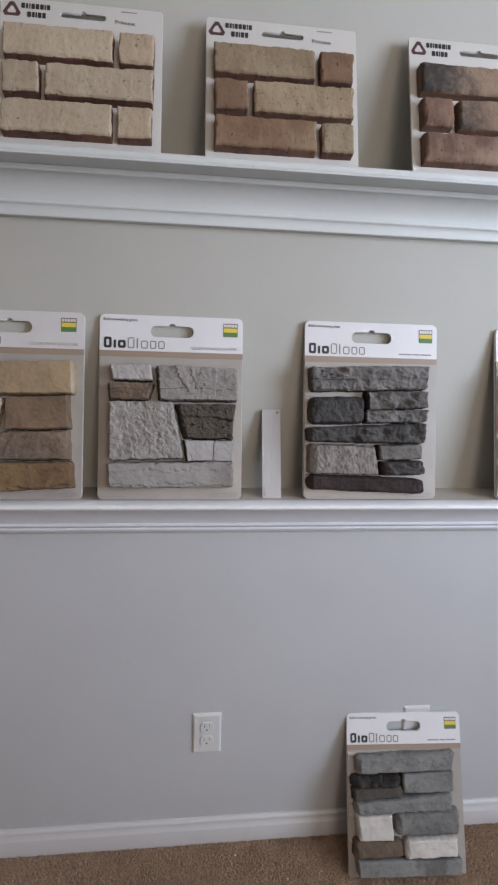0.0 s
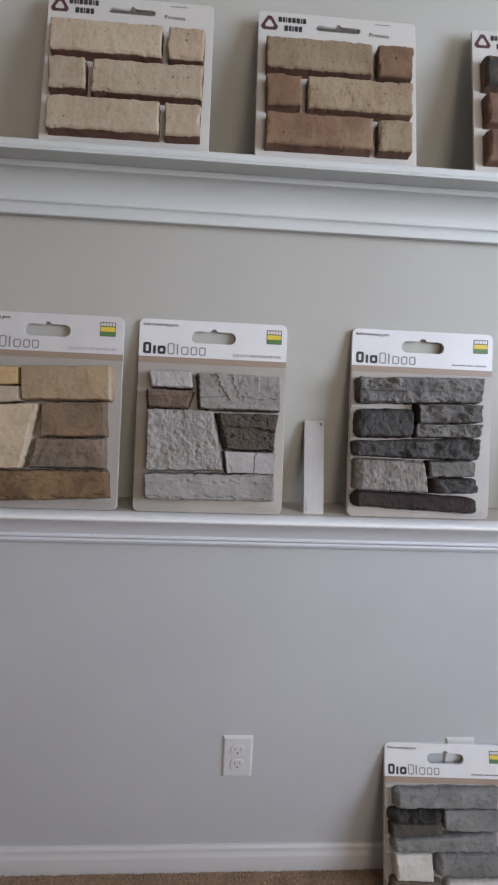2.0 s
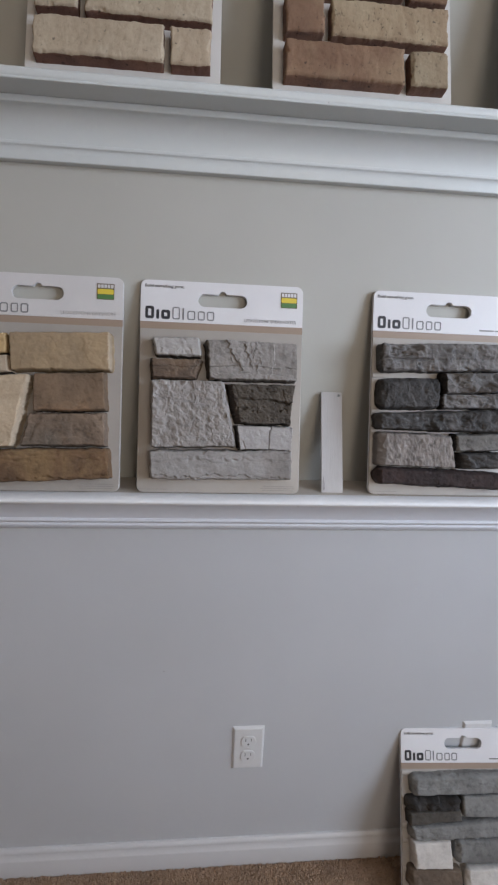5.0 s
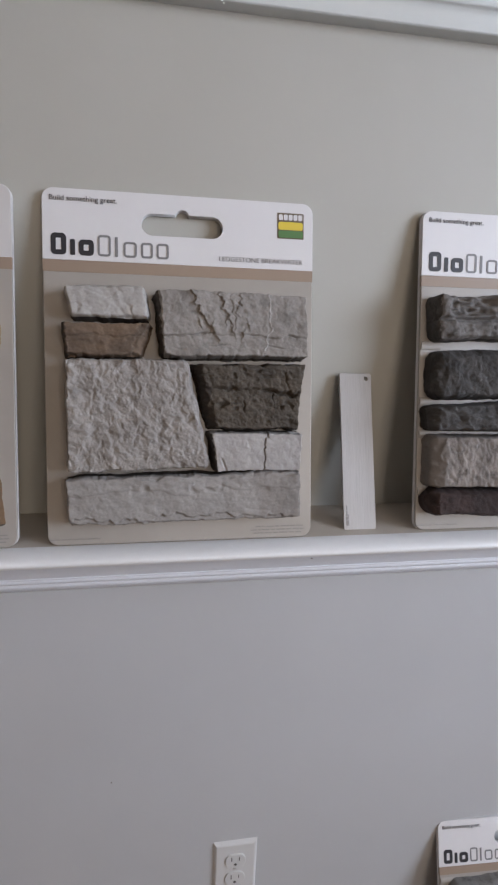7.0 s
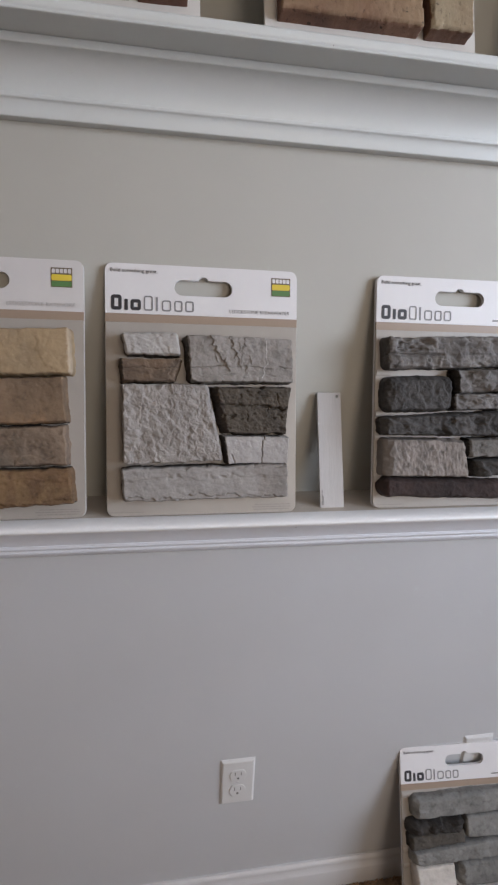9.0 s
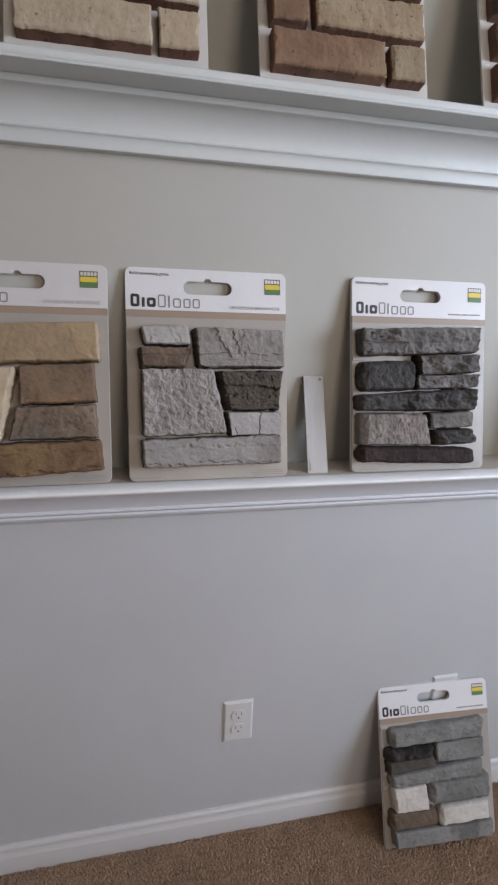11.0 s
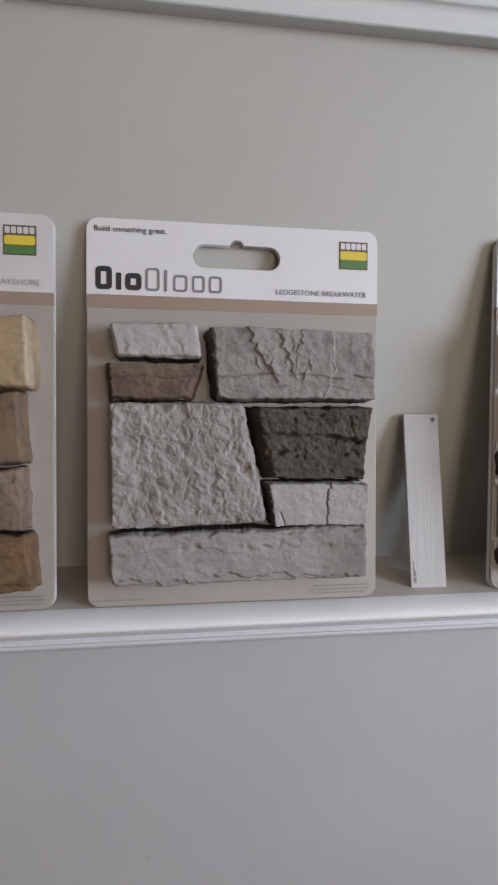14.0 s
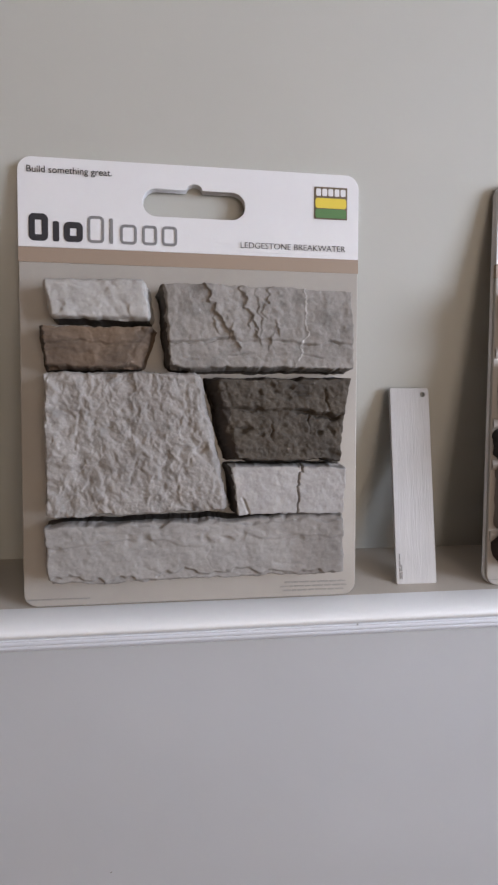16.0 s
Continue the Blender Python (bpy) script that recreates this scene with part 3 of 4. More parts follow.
def carpet_pile(x0, x1, y0, y1, step):
    """Tufts of the carpet where the floor comes near: small leaning three-sided yarn ends."""
    rng = np.random.default_rng(4)
    gx, gy = np.meshgrid(np.arange(x0, x1, step), np.arange(y0, y1, step))
    p = np.c_[gx.ravel(), gy.ravel()] + rng.normal(0, step * 0.33, (gx.size, 2))
    p = p[p[:, 1] < -0.0165]
    n = len(p)
    turn, size = rng.uniform(0, 6.28, n), rng.uniform(0.0032, 0.0046, n)
    tip = p + rng.normal(0, 0.0024, (n, 2))
    high = rng.uniform(0.0002, 0.0018, n)
    verts = np.zeros((n, 5, 3))
    for k in range(4):
        a = turn + k * 1.571
        verts[:, k, 0], verts[:, k, 1] = p[:, 0] + size * np.cos(a), p[:, 1] + size * np.sin(a)
        verts[:, k, 2] = -0.0045
    verts[:, 4, :2], verts[:, 4, 2] = tip, high
    i = np.arange(n)[:, None] * 5
    faces = np.concatenate([i + np.array([[k, (k + 1) % 4, 4]]) for k in range(4)])
    me = bpy.data.meshes.new("carpet_pile")
    me.from_pydata(verts.reshape(-1, 3).tolist(), [], faces.tolist())
    me.materials.append(CARPET)
    return tagged(new("carpet_pile", me), "brown and beige twisted carpet pile along the baseboard", "carpet", kind="stuff")


carpet_pile(-0.72, 1.05, -0.42, -0.012, 0.0036)


# ---------------------------------------------------------------- wall plates
def wall_plate(x, z, width, height, sockets):
    """A white duplex outlet: bevelled plate, two sockets with slots, one screw."""
    top = tagged(new("wall_outlet" if sockets else "blank_wall_plate"), "white plastic duplex power outlet on the wall" if sockets else "white plastic wall plate partly hidden behind a stone board", "wall outlet" if sockets else "wall plate")
    top.matrix_world = pose(x, 0, z)
    bm = bmesh.new()
    outline = ((0.0, 0.0), (0.0035, 0.0048), (0.0055, 0.0058))
    rings = []
    for inset, out in outline:
        rings.append([bm.verts.new((sx * (width / 2 - inset), -out, sz * (height / 2 - inset))) for sx, sz in ((-1, -1), (1, -1), (1, 1), (-1, 1))])
    for a, b in zip(rings, rings[1:]):
        for k in range(4):
            bm.faces.new((a[k], a[(k + 1) % 4], b[(k + 1) % 4], b[k]))
    bm.faces.new(rings[-1])
    part("plate", bm, PLASTIC, top)
    if sockets:
        for dz in (0.0193, -0.0193):
            face = []
            for a in range(0, 360, 10):
                cx, cz = 0.0170 * math.cos(radians(a)), 0.0170 * math.sin(radians(a))
                face.append((cx, max(-0.0140, min(0.0140, cz)) + dz))
            s = part("socket", plate([face], -0.0078, 0.0030, 0.0005), PLASTIC, top)
            part("slot", box(-0.0072, -0.0056, -0.0081, -0.0070, dz + 0.0005, dz + 0.0090), DARK, s)
            part("slot", box(0.0056, 0.0070, -0.0081, -0.0070, dz + 0.0012, dz + 0.0085), DARK, s)
            part("ground_hole", rod(0, -0.0076, dz - 0.0065, 0.0024, 0.0010), DARK, s)
        part("screw", rod(0, -0.0062, 0, 0.0030, 0.0014), STEEL, top)
    return top


wall_plate(0.1335, 0.3210, 0.073, 0.113, True)
wall_plate(0.684, 0.3150, 0.073, 0.113, False)


# ---------------------------------------------------------------- stone sample boards
WORD = ((12, 28, 341.5, 1), (32, 38.5, 335.5, 1), (41, 57, 335.5, 1), (61, 75, 341.5, 0), (79.5, 82.5, 340, 0), (88.5, 103, 335.5, 0), (107.5, 120.5, 335.5, 0), (124.5, 138, 335.5, 0))


INK_LIGHT_GREY = paint_material("light_grey_ink", (0.30, 0.29, 0.285), 0.5, 0.1)


def bars(parent, name, mat, y, *rects):
    for x0, x1, z0, z1 in rects:
        part(name, plate([rounded(x0 / 1000, x1 / 1000, z0 / 1000, z1 / 1000, min(x1 - x0, z1 - z0) * 0.00022, n=2)], y, 0.0006, 0.0), mat, parent)


def wordmark_block(parent, y, x0, x1, z0, z1, bold):
    """One plain block of the wordmark: a rounded open frame in the weight of its print, or a bar where it is narrow."""
    stroke = 5.2 if bold else 2.3
    if x1 - x0 < 2.2 * stroke:
        return bars(parent, "wordmark_block", INK if bold else INK_PALE, y, (x0, x1 if not bold else x0 + stroke, z0, z1))
    r = min(x1 - x0, z1 - z0) * 0.00028
    outer = rounded(x0 / 1000, x1 / 1000, z0 / 1000, z1 / 1000, r, n=6)
    k = stroke / 1000
    inner = rounded(x0 / 1000 + k, x1 / 1000 - k, z0 / 1000 + k, z1 / 1000 - k, max(0.0004, r - k), n=6)
    part("wordmark_block", plate([outer, inner], y, 0.0006, 0.0), INK if bold else INK_PALE, parent)


def slot_outline(x0, x1, z0, z1, bump, r):
    """A hand hole with round ends and a small hump in the middle of its top."""
    mid, rad = (x0 + x1) / 2, (z1 - z0) / 2
    line = [(x0 + rad - rad * math.sin(radians(a)), z0 + rad - rad * math.cos(radians(a))) for a in range(0, 181, 12)]
    line += [(mid - r * math.cos(radians(a)), z1 + bump * math.sin(radians(a))) for a in range(0, 181, 20)]
    line += [(x1 - rad + rad * math.sin(radians(a)), z1 - rad + rad * math.cos(radians(a))) for a in range(0, 181, 12)]
    return [(x / 1000, z / 1000) for x, z in line]


def stone_board(label, place, title="", ribs=(), group="stone sample boards on the ledge", card=CARD, title_ink=None, logo_x=0):
    """A hanging display board: white header card with hand hole and print, tan stripe, beige moulded tray."""
    top = tagged(new("stone_sample_board"), label, "sample board", group)
    top.matrix_world = place
    header = part("header_card", plate([rounded(0.0030, 0.3040, 0.3132, 0.3895, 0.012, "0011"), slot_outline(108, 198.5, 344.0, 368.0, 5.5, 7)], 0.0, 0.0042), card, top, "white printed header card with a hand hole")
    part("backing_card", plate([rounded(0.0027, 0.3043, 0.0, 0.3897, 0.012), slot_outline(108, 198.5, 344.0, 368.0, 5.5, 7)], 0.0044, 0.0046, 0.0008), card, top)
    part("stripe", box(0.0031, 0.3039, -0.0003, 0.0040, 0.3004, 0.3130), STRIPE, top, "tan printed stripe")
    part("tray", plate([rounded(0.0032, 0.3038, 0.0003, 0.3010, 0.012, "1100")], 0.0, 0.0043, 0.0010), TRAY, top, "beige moulded plastic tray")
    for z in ribs:
        hump = [(0.0004, -0.0058)] + [(-0.0022 * math.cos(radians(a)), 0.0054 * math.sin(radians(a))) for a in range(-80, 81, 20)] + [(0.0004, 0.0058)]
        part("rib", extrusion([(y, z / 1000 + dz) for y, dz in hump], 0.0048, 0.0300), TRAY, top, smooth="auto")
    y = -0.0006
    lx, lz = 262 + logo_x, 348.6
    logo = part("logo_block", plate([rounded(lx / 1000, (lx + 31) / 1000, lz / 1000, (lz + 29) / 1000, 0.0005, n=1)], y, 0.0004, 0.0), LOGO_BROWN, header, "brown, yellow and green printed block")
    bars(logo, "logo_band", LOGO_YELLOW, y - 0.0004, (lx + 1, lx + 30, lz + 9.8, lz + 18.8))
    bars(logo, "logo_band", LOGO_GREEN, y - 0.0004, (lx + 1, lx + 30, lz + 1, lz + 9))
    for k in range(5):
        bars(logo, "logo_band", card, y - 0.0004, (lx + 1.6 + 5.75 * k, lx + 6.2 + 5.75 * k, lz + 20.8, lz + 27.2))
    for x0, x1, z1, bold in WORD:
        wordmark_block(header, y, x0, x1, 318.5, z1, bold)
    part("slogan", lettering("Build something great.", 0.0110, 0.3762, 0.071, y, 0.0), INK, header)
    if title and not title_ink:
        part("title_label", plate([rounded(0.1928, 0.2932, 0.3160, 0.3282, 0.0003, n=1)], -0.00015, 0.0004, 0.0001), card, header)
    if title:
        part("title", lettering(title, 0.1945, 0.3195, 0.097, y, -0.00012), title_ink or INK, header)
    else:
        bars(header, "title_bar", INK_FINE, y, (216, 246, 320.6, 323.4), (248.5, 263, 320.6, 323.4), (265.5, 291, 320.6, 323.4))
    bars(top, "fine_print", INK_TINY, y, (5, 17, 6.0, 7.0), (18, 29, 6.0, 7.0), (30, 44, 6.0, 7.0), (45, 60, 6.0, 7.0))
    for k, at in enumerate((236.0, 231.0, 234.0)):
        z = 13.3 - 3.8 * k
        for w in (7.5, 4.0, 9.0, 5.5, 11.0, 6.5, 8.0, 12.0):
            bars(top, "fine_print", INK_TINY, y, (at, min(295.0, at + w), z, z + 1.2))
            at += w + 1.1
            if at > 291:
                break
    return top


LEAN_LOW = 13.2
BASE_LOW = (-0.096, 0.9660)


def on_ledge(x):
    return pose(x, BASE_LOW[0], BASE_LOW[1], -LEAN_LOW, 0, 0)


def stone(board, seed, mat, corners, relief, thick=17, cell=1.8, flank=(2, 2, 2, 2), low=0.6, corner=3.0, wobble=1.4, chip=2.5, rim=None, rim_width=0, side=None, cast=0, vein=None):
    tl, tr, br, bl = (Vector((x, z)) for x, z in corners)
    bm = slab(tl, tr, br, bl, (thick + 13) / 1000, relief, seed, cell / 1000, flank, low, corner, wobble, chip, rim=rim_width, cast=cast, vein=vein)
    return part("stone", bm, [mat, rim or side or SIDE_SHADE, CALCITE], board, mat.name.split(".")[0].replace("_", " "), smooth=True)


# pale mineral filling of a crack
CALCITE = stone_material("pale_crack_filling", (0.46, 0.44, 0.42), (0.38, 0.36, 0.34), 30, bump=0.3)
# dark sides that put the shade between the stones into their colour
SIDE_SHADE = stone_material("stone_side_shade", (0.080, 0.068, 0.057), (0.055, 0.047, 0.041), 20, bump=0.5)
SIDE_SHADE_BROWN = stone_material("brown_side_shade", (0.052, 0.038, 0.029), (0.036, 0.027, 0.021), 20, bump=0.5)

# grey ledge stone board
ash_grey = stone_material("ash_grey_stone", (0.385, 0.365, 0.355), (0.330, 0.312, 0.303), 12, bump=0.35)
light_grey = stone_material("pale_grey_stone", (0.415, 0.395, 0.378), (0.350, 0.330, 0.313), 13, bump=0.5)
brown_grey = stone_material("brown_grey_stone", (0.172, 0.118, 0.079), (0.100, 0.072, 0.053), 12, bump=0.35, streak=(0.5, 1, 2.2), third=(0.062, 0.048, 0.038), soft=0.11)
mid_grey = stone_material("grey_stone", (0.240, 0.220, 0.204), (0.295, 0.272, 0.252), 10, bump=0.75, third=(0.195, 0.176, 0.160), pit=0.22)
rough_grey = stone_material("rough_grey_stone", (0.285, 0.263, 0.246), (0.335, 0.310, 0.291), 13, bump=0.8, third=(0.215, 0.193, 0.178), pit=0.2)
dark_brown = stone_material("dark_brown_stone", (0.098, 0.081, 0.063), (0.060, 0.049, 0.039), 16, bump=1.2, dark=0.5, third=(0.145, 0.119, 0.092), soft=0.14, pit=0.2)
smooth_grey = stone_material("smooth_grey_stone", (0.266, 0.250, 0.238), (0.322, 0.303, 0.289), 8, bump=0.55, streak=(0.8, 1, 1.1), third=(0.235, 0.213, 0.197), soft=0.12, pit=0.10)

grey_board = stone_board("stone sample board with seven grey and brown cast ledge stones", on_ledge(-0.112), "LEDGESTONE BREAKWATER")
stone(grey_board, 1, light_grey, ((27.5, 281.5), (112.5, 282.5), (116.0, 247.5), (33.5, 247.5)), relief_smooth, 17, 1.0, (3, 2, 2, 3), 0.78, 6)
stone(grey_board, 2, brown_grey, ((23.0, 243.0), (119.5, 244.0), (108.0, 207.5), (25.5, 206.5)), relief_veined, 14, 0.9, (4, 7, 2.5, 1.5), 0.5, 5, 2.0, 3.5, side=SIDE_SHADE_BROWN, cast=5)
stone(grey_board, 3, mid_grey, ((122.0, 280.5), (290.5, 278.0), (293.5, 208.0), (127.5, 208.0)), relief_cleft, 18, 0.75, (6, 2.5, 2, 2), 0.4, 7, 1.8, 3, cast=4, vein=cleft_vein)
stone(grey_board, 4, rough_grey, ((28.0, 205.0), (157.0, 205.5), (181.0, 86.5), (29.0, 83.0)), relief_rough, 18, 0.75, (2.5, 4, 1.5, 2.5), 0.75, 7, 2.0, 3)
stone(grey_board, 5, dark_brown, ((160.5, 202.5), (288.5, 202.0), (282.0, 128.0), (179.5, 129.0)), relief_bedded, 16, 0.75, (10, 3, 2, 2.5), 0.10, 4, 2.0, 4, side=SIDE_SHADE_BROWN, cast=10)
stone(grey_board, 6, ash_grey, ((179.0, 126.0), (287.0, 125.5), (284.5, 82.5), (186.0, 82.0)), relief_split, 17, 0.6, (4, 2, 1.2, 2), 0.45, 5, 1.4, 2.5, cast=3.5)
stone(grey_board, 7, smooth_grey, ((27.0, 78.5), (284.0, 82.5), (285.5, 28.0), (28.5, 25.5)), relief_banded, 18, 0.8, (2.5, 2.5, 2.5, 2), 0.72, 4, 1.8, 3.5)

# tan ledge stone board
ochre = stone_material("ochre_stone", (0.50, 0.350, 0.165), (0.43, 0.305, 0.16), 9, bump=0.3)
cream = stone_material("cream_tan_stone", (0.522, 0.426, 0.307), (0.439, 0.340, 0.233), 8, bump=0.35, third=(0.397, 0.284, 0.178))
buff = stone_material("buff_stone", (0.350, 0.255, 0.150), (0.270, 0.198, 0.122), 9, bump=0.4, third=(0.45, 0.33, 0.185), soft=0.12)
tan = stone_material("tan_stone", (0.418, 0.315, 0.203), (0.324, 0.254, 0.183), 9, bump=0.35)
tan_grey = stone_material("tan_grey_stone", (0.345, 0.274, 0.198), (0.408, 0.335, 0.247), 10, bump=0.35)
umber = stone_material("umber_stone", (0.190, 0.128, 0.080), (0.132, 0.092, 0.062), 9, bump=0.4, third=(0.31, 0.185, 0.098), soft=0.12, pit=0.25)
taupe = stone_material("taupe_stone", (0.160, 0.116, 0.083), (0.232, 0.168, 0.120), 12, bump=0.45, third=(0.125, 0.104, 0.082), soft=0.10, pit=0.3)
rust = stone_material("rust_brown_stone", (0.198, 0.116, 0.058), (0.118, 0.070, 0.038), 13, bump=0.45, third=(0.225, 0.145, 0.070), soft=0.12, pit=0.3)
# paler than the faces, for the right ends of two stones
pale_rim = stone_material("pale_right_rim", (0.470, 0.385, 0.285), (0.390, 0.300, 0.205), 20, bump=0.4)

tan_board = stone_board("stone sample board with seven tan, cream and rust brown ledge stones", on_ledge(-0.4440), "LEDGESTONE BAYSHORE", card=GREYER_CARD, title_ink=INK_LIGHT_GREY, logo_x=-5)
stone(tan_board, 11, ochre, ((16, 277), (109.5, 277.5), (111, 242.2), (16, 238.7)), relief_worn, 15, 1.4, (2, 2, 1.2, 2), 0.75, 3, side=SIDE_SHADE_BROWN)
stone(tan_board, 12, tan_grey, ((15, 237), (112.5, 239.5), (117, 208.2), (15, 202.7)), relief_worn, 15, 1.4, (2, 2, 1.2, 2), 0.75, 3, side=SIDE_SHADE_BROWN)
stone(tan_board, 13, buff, ((114.5, 279), (287, 286), (290.5, 216.7), (117.5, 211.7)), relief_worn, 18, 1.2, (2, 3, 3, 2.5), 0.55, 7, 1.6, 2.5, pale_rim, 5, side=SIDE_SHADE_BROWN)
stone(tan_board, 14, cream, ((14, 200), (150.5, 207), (124.5, 77.7), (15, 73.7)), relief_worn, 19, 1.2, (2, 6, 1.5, 3), 0.62, 6, 2.2, 3, pale_rim, 5, side=SIDE_SHADE_BROWN)
stone(tan_board, 15, umber, ((155, 209.5), (277, 214), (281.5, 146.2), (157, 141.7)), relief_worn, 14, 1.2, (2, 2, 3, 2.5), 0.55, 3, 1.6, 3, side=SIDE_SHADE_BROWN)
stone(tan_board, 16, taupe, ((149.5, 139.5), (279, 142), (284, 82.7), (134.5, 80.2)), relief_smooth, 15, 1.2, (3, 2, 3, 2.5), 0.55, 3, 1.8, 3, side=SIDE_SHADE_BROWN)
stone(tan_board, 17, rust, ((14, 72.5), (284.5, 79.0), (290.0, 25.5), (16, 13.5)), relief_banded, 17, 1.2, (2, 2, 2, 2), 0.78, 3, 1.8, 3, side=SIDE_SHADE_BROWN)

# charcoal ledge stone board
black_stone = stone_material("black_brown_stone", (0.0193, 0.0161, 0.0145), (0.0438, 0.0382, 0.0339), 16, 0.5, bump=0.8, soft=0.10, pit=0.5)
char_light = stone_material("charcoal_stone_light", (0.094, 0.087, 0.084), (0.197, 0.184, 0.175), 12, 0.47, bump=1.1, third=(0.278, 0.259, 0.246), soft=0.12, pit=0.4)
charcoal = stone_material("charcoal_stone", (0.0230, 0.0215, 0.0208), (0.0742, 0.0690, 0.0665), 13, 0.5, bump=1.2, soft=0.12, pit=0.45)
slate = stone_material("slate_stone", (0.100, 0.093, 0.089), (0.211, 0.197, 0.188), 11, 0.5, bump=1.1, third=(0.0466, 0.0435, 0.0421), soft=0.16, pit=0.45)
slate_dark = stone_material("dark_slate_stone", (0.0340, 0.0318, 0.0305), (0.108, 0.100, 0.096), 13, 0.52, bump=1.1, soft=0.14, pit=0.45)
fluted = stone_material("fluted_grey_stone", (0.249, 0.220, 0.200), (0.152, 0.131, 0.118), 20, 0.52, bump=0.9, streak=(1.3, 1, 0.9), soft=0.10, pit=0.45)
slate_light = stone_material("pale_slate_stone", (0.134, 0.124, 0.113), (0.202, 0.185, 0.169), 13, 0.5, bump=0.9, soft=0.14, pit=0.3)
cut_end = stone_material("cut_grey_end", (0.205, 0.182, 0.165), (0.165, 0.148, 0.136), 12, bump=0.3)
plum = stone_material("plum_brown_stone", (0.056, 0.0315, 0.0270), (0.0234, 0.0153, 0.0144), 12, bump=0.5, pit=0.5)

dark_board = stone_board("stone sample board with nine charcoal and slate ledge stones", pose(0.325, -0.0900, 0.9655, -11.8), "", (229, 161, 121, 50))
# most sides are a blacker stone, for the shade in the joints
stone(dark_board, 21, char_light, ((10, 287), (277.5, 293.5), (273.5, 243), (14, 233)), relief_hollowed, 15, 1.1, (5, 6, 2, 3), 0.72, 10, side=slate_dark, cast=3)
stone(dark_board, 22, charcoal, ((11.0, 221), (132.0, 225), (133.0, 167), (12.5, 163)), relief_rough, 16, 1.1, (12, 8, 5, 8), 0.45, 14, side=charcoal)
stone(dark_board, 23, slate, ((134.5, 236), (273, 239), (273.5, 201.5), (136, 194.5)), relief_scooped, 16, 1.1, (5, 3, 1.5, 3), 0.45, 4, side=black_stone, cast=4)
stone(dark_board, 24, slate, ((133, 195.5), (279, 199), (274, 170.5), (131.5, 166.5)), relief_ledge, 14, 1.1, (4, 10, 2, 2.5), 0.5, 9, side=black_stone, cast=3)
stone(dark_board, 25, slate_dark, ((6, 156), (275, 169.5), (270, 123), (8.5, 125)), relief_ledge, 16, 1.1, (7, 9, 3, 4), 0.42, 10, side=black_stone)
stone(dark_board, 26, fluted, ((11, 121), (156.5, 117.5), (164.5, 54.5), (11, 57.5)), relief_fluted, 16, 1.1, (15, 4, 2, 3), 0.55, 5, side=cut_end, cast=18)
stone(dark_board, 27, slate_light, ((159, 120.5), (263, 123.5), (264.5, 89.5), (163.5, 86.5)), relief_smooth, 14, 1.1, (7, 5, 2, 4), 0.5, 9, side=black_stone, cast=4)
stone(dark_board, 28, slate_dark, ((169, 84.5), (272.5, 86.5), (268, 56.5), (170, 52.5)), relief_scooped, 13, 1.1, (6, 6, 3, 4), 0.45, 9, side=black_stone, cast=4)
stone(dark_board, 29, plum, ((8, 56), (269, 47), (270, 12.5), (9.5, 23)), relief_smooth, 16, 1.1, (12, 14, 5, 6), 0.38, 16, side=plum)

# a further board at the right end of the shelf, of which one edge shows
tan_board_two = stone_board("stone sample board with tan and umber ledge stones", on_ledge(0.768), "", (292, 247, 207, 80))
stone(tan_board_two, 41, tan, ((16, 285), (140, 285), (140, 215), (16, 213)), relief_smooth, 16, 3, side=SIDE_SHADE_BROWN)
stone(tan_board_two, 42, tan_grey, ((148, 285), (289, 284), (289, 215), (148, 215)), relief_smooth, 16, 3, side=SIDE_SHADE_BROWN)
stone(tan_board_two, 43, umber, ((16, 205), (180, 205), (180, 150), (16, 150)), relief_smooth, 16, 3, side=SIDE_SHADE_BROWN)
stone(tan_board_two, 44, cream, ((188, 205), (289, 205), (289, 90), (188, 90)), relief_smooth, 16, 3, side=SIDE_SHADE_BROWN)
stone(tan_board_two, 45, taupe, ((16, 142), (180, 142), (180, 90), (16, 90)), relief_smooth, 16, 3, side=SIDE_SHADE_BROWN)
stone(tan_board_two, 46, tan, ((16, 80), (289, 82), (289, 24), (16, 22)), relief_smooth, 16, 3, side=SIDE_SHADE_BROWN)

# board on the carpet
blue_grey = stone_material("blue_grey_stone", (0.167, 0.164, 0.156), (0.220, 0.216, 0.205), 10, bump=0.5, third=(0.119, 0.116, 0.109), soft=0.12, pit=0.3)
ash_dark = stone_material("dark_ash_stone", (0.060, 0.052, 0.043), (0.085, 0.075, 0.063), 14, bump=0.6, pit=0.3)
bone = stone_material("bone_white_stone", (0.596, 0.560, 0.517), (0.496, 0.463, 0.424), 10, dark=0.8, bump=0.3)
moss_brown = stone_material("moss_brown_stone", (0.140, 0.100, 0.069), (0.098, 0.072, 0.052), 15, bump=0.45)

floor_board = stone_board("board of grey, brown and white ledge stones leaning on the wall", pose(0.4855, -0.1365, -0.0080, -20.6, 0, -2.6), "", (291, 238, 178, 146, 86), "stone sample board on the carpet")
stone(floor_board, 31, blue_grey, ((20, 293.0), (281, 300.0), (270, 255.5), (22.5, 250.0)), relief_smooth, 14, 1.3, (12, 9, 4, 7), 0.5, 10, side=blue_grey)
stone(floor_board, 32, black_stone, ((8.5, 246), (134.5, 249.5), (136.5, 222), (11, 217)), relief_scooped, 15, 1.3, (12, 9, 4, 7), 0.4, 10, side=black_stone)
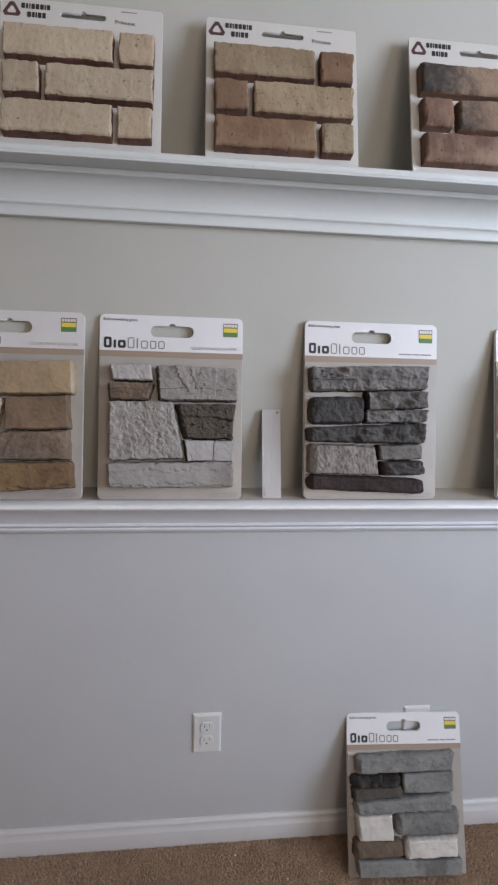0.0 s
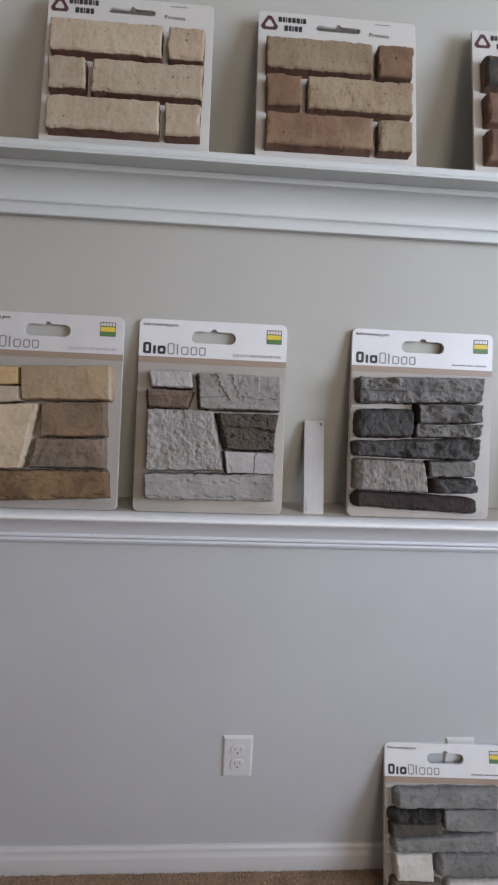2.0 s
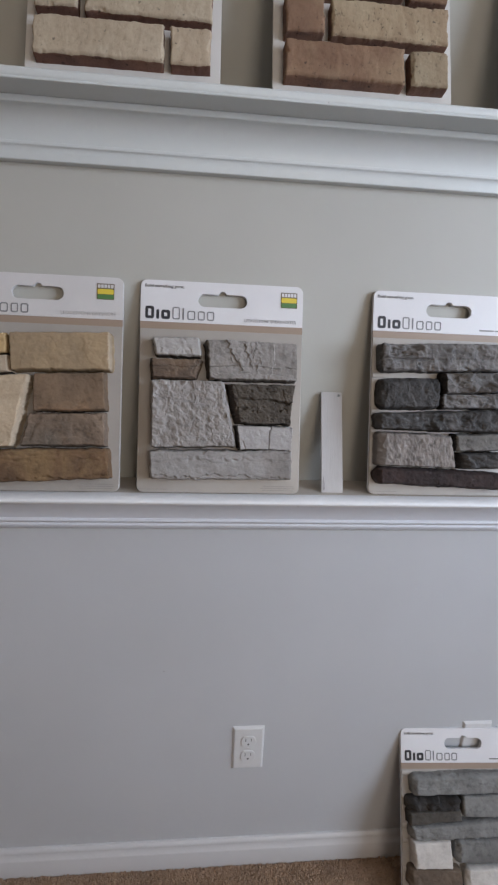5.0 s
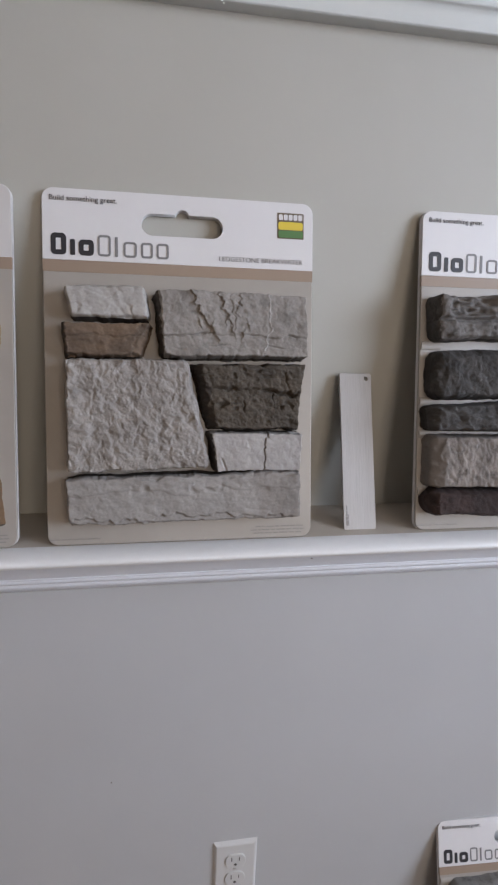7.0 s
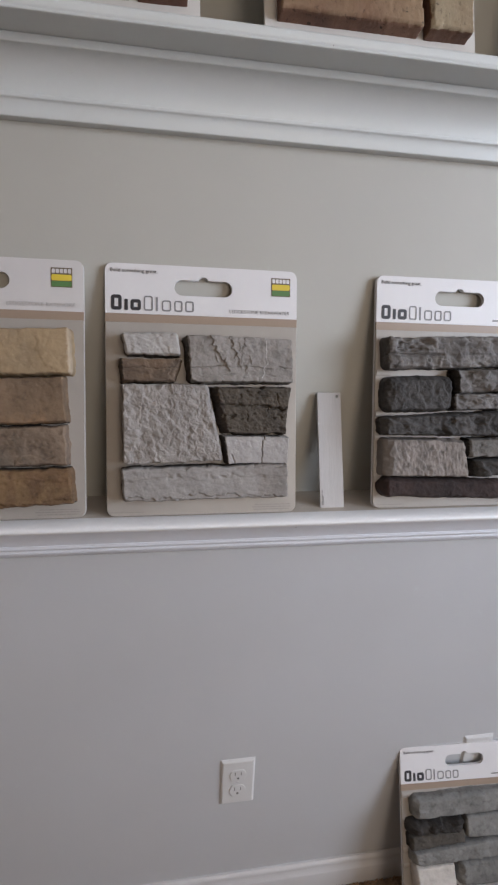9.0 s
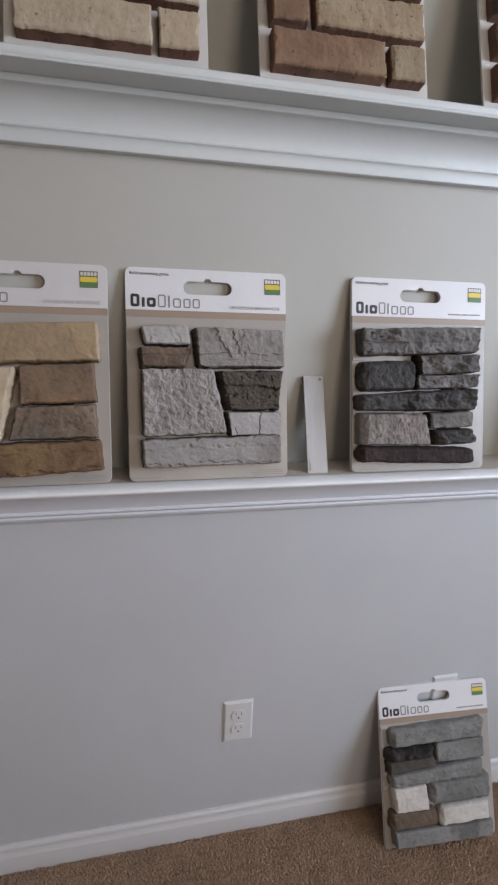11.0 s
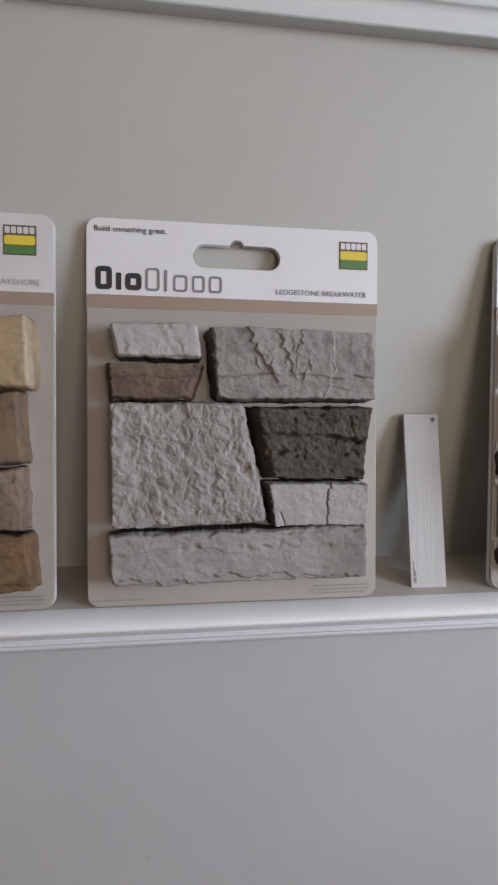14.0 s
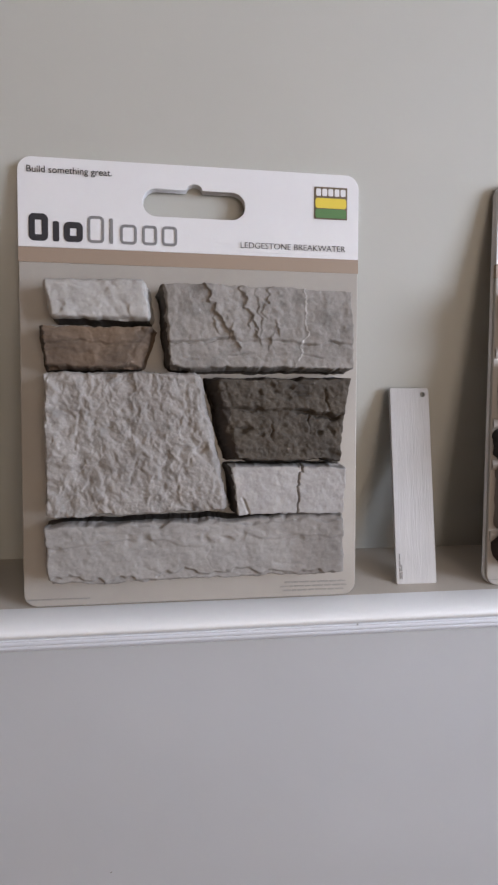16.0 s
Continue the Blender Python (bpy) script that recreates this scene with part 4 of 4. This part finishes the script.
stone(floor_board, 40, ash_dark, ((11, 218), (136.5, 222.5), (137.5, 198), (13.5, 187.5)), relief_smooth, 12, 1.5, (6, 4, 2, 2), 0.6, 5, side=black_stone)
stone(floor_board, 33, blue_grey, ((139, 250.5), (271, 256), (269, 207.5), (139.5, 206.5)), relief_worn, 14, 1.5, (3, 2, 1.5, 2), 0.7, 4, side=blue_grey)
stone(floor_board, 34, blue_grey, ((15.5, 187), (270, 204.5), (265.5, 163), (18, 157.5)), relief_smooth, 14, 1.3, (10, 7, 3, 4), 0.55, 9, side=blue_grey)
stone(floor_board, 35, bone, ((19.5, 155.5), (109, 158.5), (111.5, 99.5), (25, 100.5)), relief_worn, 16, 1.5, (4, 2, 1.5, 2), 0.7, 4, side=bone)
stone(floor_board, 36, blue_grey, ((119, 157.5), (287, 165.5), (282, 105.5), (120.5, 107)), relief_worn, 14, 1.3, (12, 8, 6, 6), 0.45, 12, side=blue_grey)
stone(floor_board, 37, moss_brown, ((13.5, 99.5), (133.5, 98), (139.5, 59.5), (13, 58)), relief_smooth, 12, 1.5, (8, 5, 3, 3), 0.55, 8, side=moss_brown)
stone(floor_board, 38, bone, ((141.5, 101), (276, 103.5), (276.5, 58), (140, 54.5)), relief_worn, 16, 1.3, (10, 6, 4, 5), 0.5, 10, side=bone)
stone(floor_board, 39, blue_grey, ((20.5, 55), (287, 52.5), (280, 15), (23, 17.5)), relief_worn, 14, 1.5, (2, 2, 2, 2), 0.75, side=blue_grey)


# ---------------------------------------------------------------- painted siding strip
strip = tagged(new("siding_strip"), "narrow pale painted wood grain siding sample leaning on the wall", "siding sample")
strip.matrix_world = pose(0.2395, -0.0800, 0.9652, -20.8, 0.35, 0)
part("panel", plate([rounded(0, 0.0418, 0, 0.1972, 0.0022, n=4), [(0.0348 + 0.0026 * math.cos(radians(a)), 0.1905 + 0.0026 * math.sin(radians(a))) for a in range(0, 360, 20)]], 0.0, 0.0042, 0.0005), SIDING, strip)
for z0, z1 in ((5.0, 11.5), (12.5, 16.0), (17.0, 23.0), (24.0, 30.0)):
    bars(strip, "fine_print", INK_FINE, -0.0005, (3.4, 4.5, z0, z1))
bars(strip, "fine_print", INK_FINE, -0.0005, (5.4, 6.3, 5, 12), (5.4, 6.3, 13, 19))


# ---------------------------------------------------------------- brick sample boards
LEAN_UP = 17.5


def brick_board(label, x, written=""):
    """A white display board with a hand hole, printed mark and six thin bricks."""
    top = tagged(new("brick_sample_board"), label, "sample board", "brick sample boards on the crown ledge")
    top.matrix_world = pose(x, -0.1155, 1.6295, -LEAN_UP, 0, 0)
    panel = part("panel", plate([rounded(0, 0.291, 0, 0.284, 0.007), slot_outline(105, 187, 253.5, 264.5, 4.5, 5)], 0.0, 0.0050), BOARD, top)
    y = -0.0006
    r = 0.0165
    mark = []
    for k, rad in ((0, 1.0), (1, 0.52)):
        mark.append([(0.020 + r * rad * math.cos(radians(a + da)), 0.2590 + r * rad * math.sin(radians(a + da)) * 1.0) for a in (-30, 90, 210) for da in (-13, 13)])
    part("printed_mark", plate(mark, y, 0.0006, 0.0), MAROON, panel, "maroon triangular printed mark")
    at = 36.0
    for w in (6.5, 4.0, 2.4, 6.0, 6.2, 6.2, 2.4, 6.0):
        bars(panel, "wordmark_block", INK, y, (at, at + w, 264.5, 274.5))
        at += w + 1.6
    at = 47.0
    for w in (7.0, 4.4, 2.6, 6.2, 6.0):
        bars(panel, "wordmark_block", INK, y, (at, at + w, 247.5, 258.0))
        at += w + 1.6
    bars(panel, "fine_print", INK_FINE, y, (214, 243, 275.0, 276.4))
    if written:
        part("handwriting", lettering(written, 0.204, 0.2500, 0.036, y, -0.0001), INK, panel)
        return top
    at = 204.0
    for k, w in enumerate((3.2, 1.6, 1.2, 2.2, 1.6, 2.4, 1.8, 2.0)):
        bars(panel, "handwriting_mark", INK_FINE, y, (at, at + w, 250.0 - 0.3 * k, 259.0 if k == 0 else 254.0 - 0.3 * k))
        at += w + 2.4
    return top


def brick(board, seed, corners, face, body, thick=24.5, edge=1.4, wobble=2.2, low=0.86, chip=6.5):
    tl, tr, br, bl = (Vector((x, z)) for x, z in corners)
    bm = slab(tl, tr, br, bl, thick / 1000, relief_brick, seed, 0.0018, (edge, edge, edge * 1.6, edge), low, 2.0, wobble, chip, 0.0, ragged=0.0003, coloured_end=False)
    return part("brick", bm, [face, body], board, face.name.split(".")[0].replace("_", " "), smooth=True)


def course(board, seed, faces, body, **kw):
    rows = (((14, 214.5), (204, 215.0), (204, 155.5), (14.5, 156.0)), ((214, 214.5), (278, 215.0), (277, 155.5), (215, 155.8)),
            ((15, 142.0), (77, 143.0), (77.5, 86.5), (16, 84.5)), ((88, 143.5), (278, 144.5), (276, 83.5), (88, 83.8)),
            ((16.5, 71.0), (205, 72.5), (205, 13.5), (16.5, 12.0)), ((215, 70.8), (275, 71.0), (275.5, 14.5), (215.5, 13.0)))
    for k, corners in enumerate(rows):
        brick(board, seed + k, corners, faces[k], body, **kw)


CLAY = brick_material("red_brown_clay", (0.157, 0.075, 0.050), (0.110, 0.053, 0.038), (0.193, 0.099, 0.065), bump=0.7)
CLAY_TAN = brick_material("brown_clay", (0.157, 0.081, 0.051), (0.110, 0.058, 0.040), (0.193, 0.107, 0.067), bump=0.7)
cream_face = brick_material("cream_brick_face", (0.408, 0.336, 0.244), (0.360, 0.288, 0.205), (0.438, 0.366, 0.274), 12, speckle=0.72)
blush_face = brick_material("blush_cream_brick_face", (0.392, 0.312, 0.222), (0.345, 0.262, 0.182), (0.420, 0.345, 0.250), 14, speckle=0.72)
tan_face = brick_material("tan_brick_face", (0.300, 0.229, 0.146), (0.228, 0.161, 0.099), (0.323, 0.261, 0.173), 13, speckle=0.5)
russet_face = brick_material("russet_brick_face", (0.214, 0.129, 0.078), (0.156, 0.089, 0.054), (0.249, 0.174, 0.106), 14, speckle=0.55)
rose_face = brick_material("rose_brick_face", (0.198, 0.116, 0.079), (0.114, 0.067, 0.047), (0.277, 0.192, 0.136), 18)
smoke_face = brick_material("smoked_brick_face", (0.231, 0.154, 0.105), (0.096, 0.073, 0.056), (0.307, 0.234, 0.168), 11)
# soot from the kiln over one end of the brick
_n = Nodes(smoke_face)
_x = _n.t.nodes.new("ShaderNodeSeparateXYZ")
_n.link(_n.co, _x.inputs[0])
_s = _n.t.nodes.new("ShaderNodeMath")
_s.operation = "MULTIPLY_ADD"
_n.link(_n.noise(55, 7, 0.72), _s.inputs[0])
_s.inputs[1].default_value = 0.30
_n.link(_x.outputs[0], _s.inputs[2])
_n.colour(_n.mix(_n.ramp(_s.outputs[0], (0.18, 0.92), (0.29, 0.0)), _n.b.inputs["Base Color"].links[0].from_socket, (0.030, 0.028, 0.027)))

cream_board = brick_board("white brick sample board with six cream faced bricks", -0.2695, "Princess")
course(cream_board, 51, [cream_face, blush_face, cream_face, cream_face, cream_face, blush_face], CLAY)
tan_brick_board = brick_board("white brick sample board with six tan and russet bricks", 0.1025, "Princess")
course(tan_brick_board, 61, [tan_face, russet_face, russet_face, tan_face, russet_face, tan_face], CLAY_TAN)
rose_board = brick_board("white brick sample board with rose bricks and a smoked one", 0.501)
course(rose_board, 71, [smoke_face, rose_face, rose_face, smoke_face, rose_face, rose_face], CLAY_TAN, edge=5.0, wobble=2.0, low=0.75, chip=4.0)


# ---------------------------------------------------------------- small marks
def mark(x, z, y, w, h, label):
    tagged(mesh_object("scuff_mark", box(x - w / 2, x + w / 2, y - 0.0006, y + 0.0004, z - h / 2, z + h / 2, 0.0002, 1), SCUFF), label, "scuff mark", kind="structure")


mark(0.1895, 1.6165, -0.1300, 0.0009, 0.007, "small grey nick in the crown ledge lip")
mark(-0.0605, 0.5235, 0.0, 0.0022, 0.0018, "tiny grey scuff on the lower wall paint")
mark(0.1880, 0.9490, -0.1188, 0.0014, 0.0010, "small dark nick in the chair rail nose")
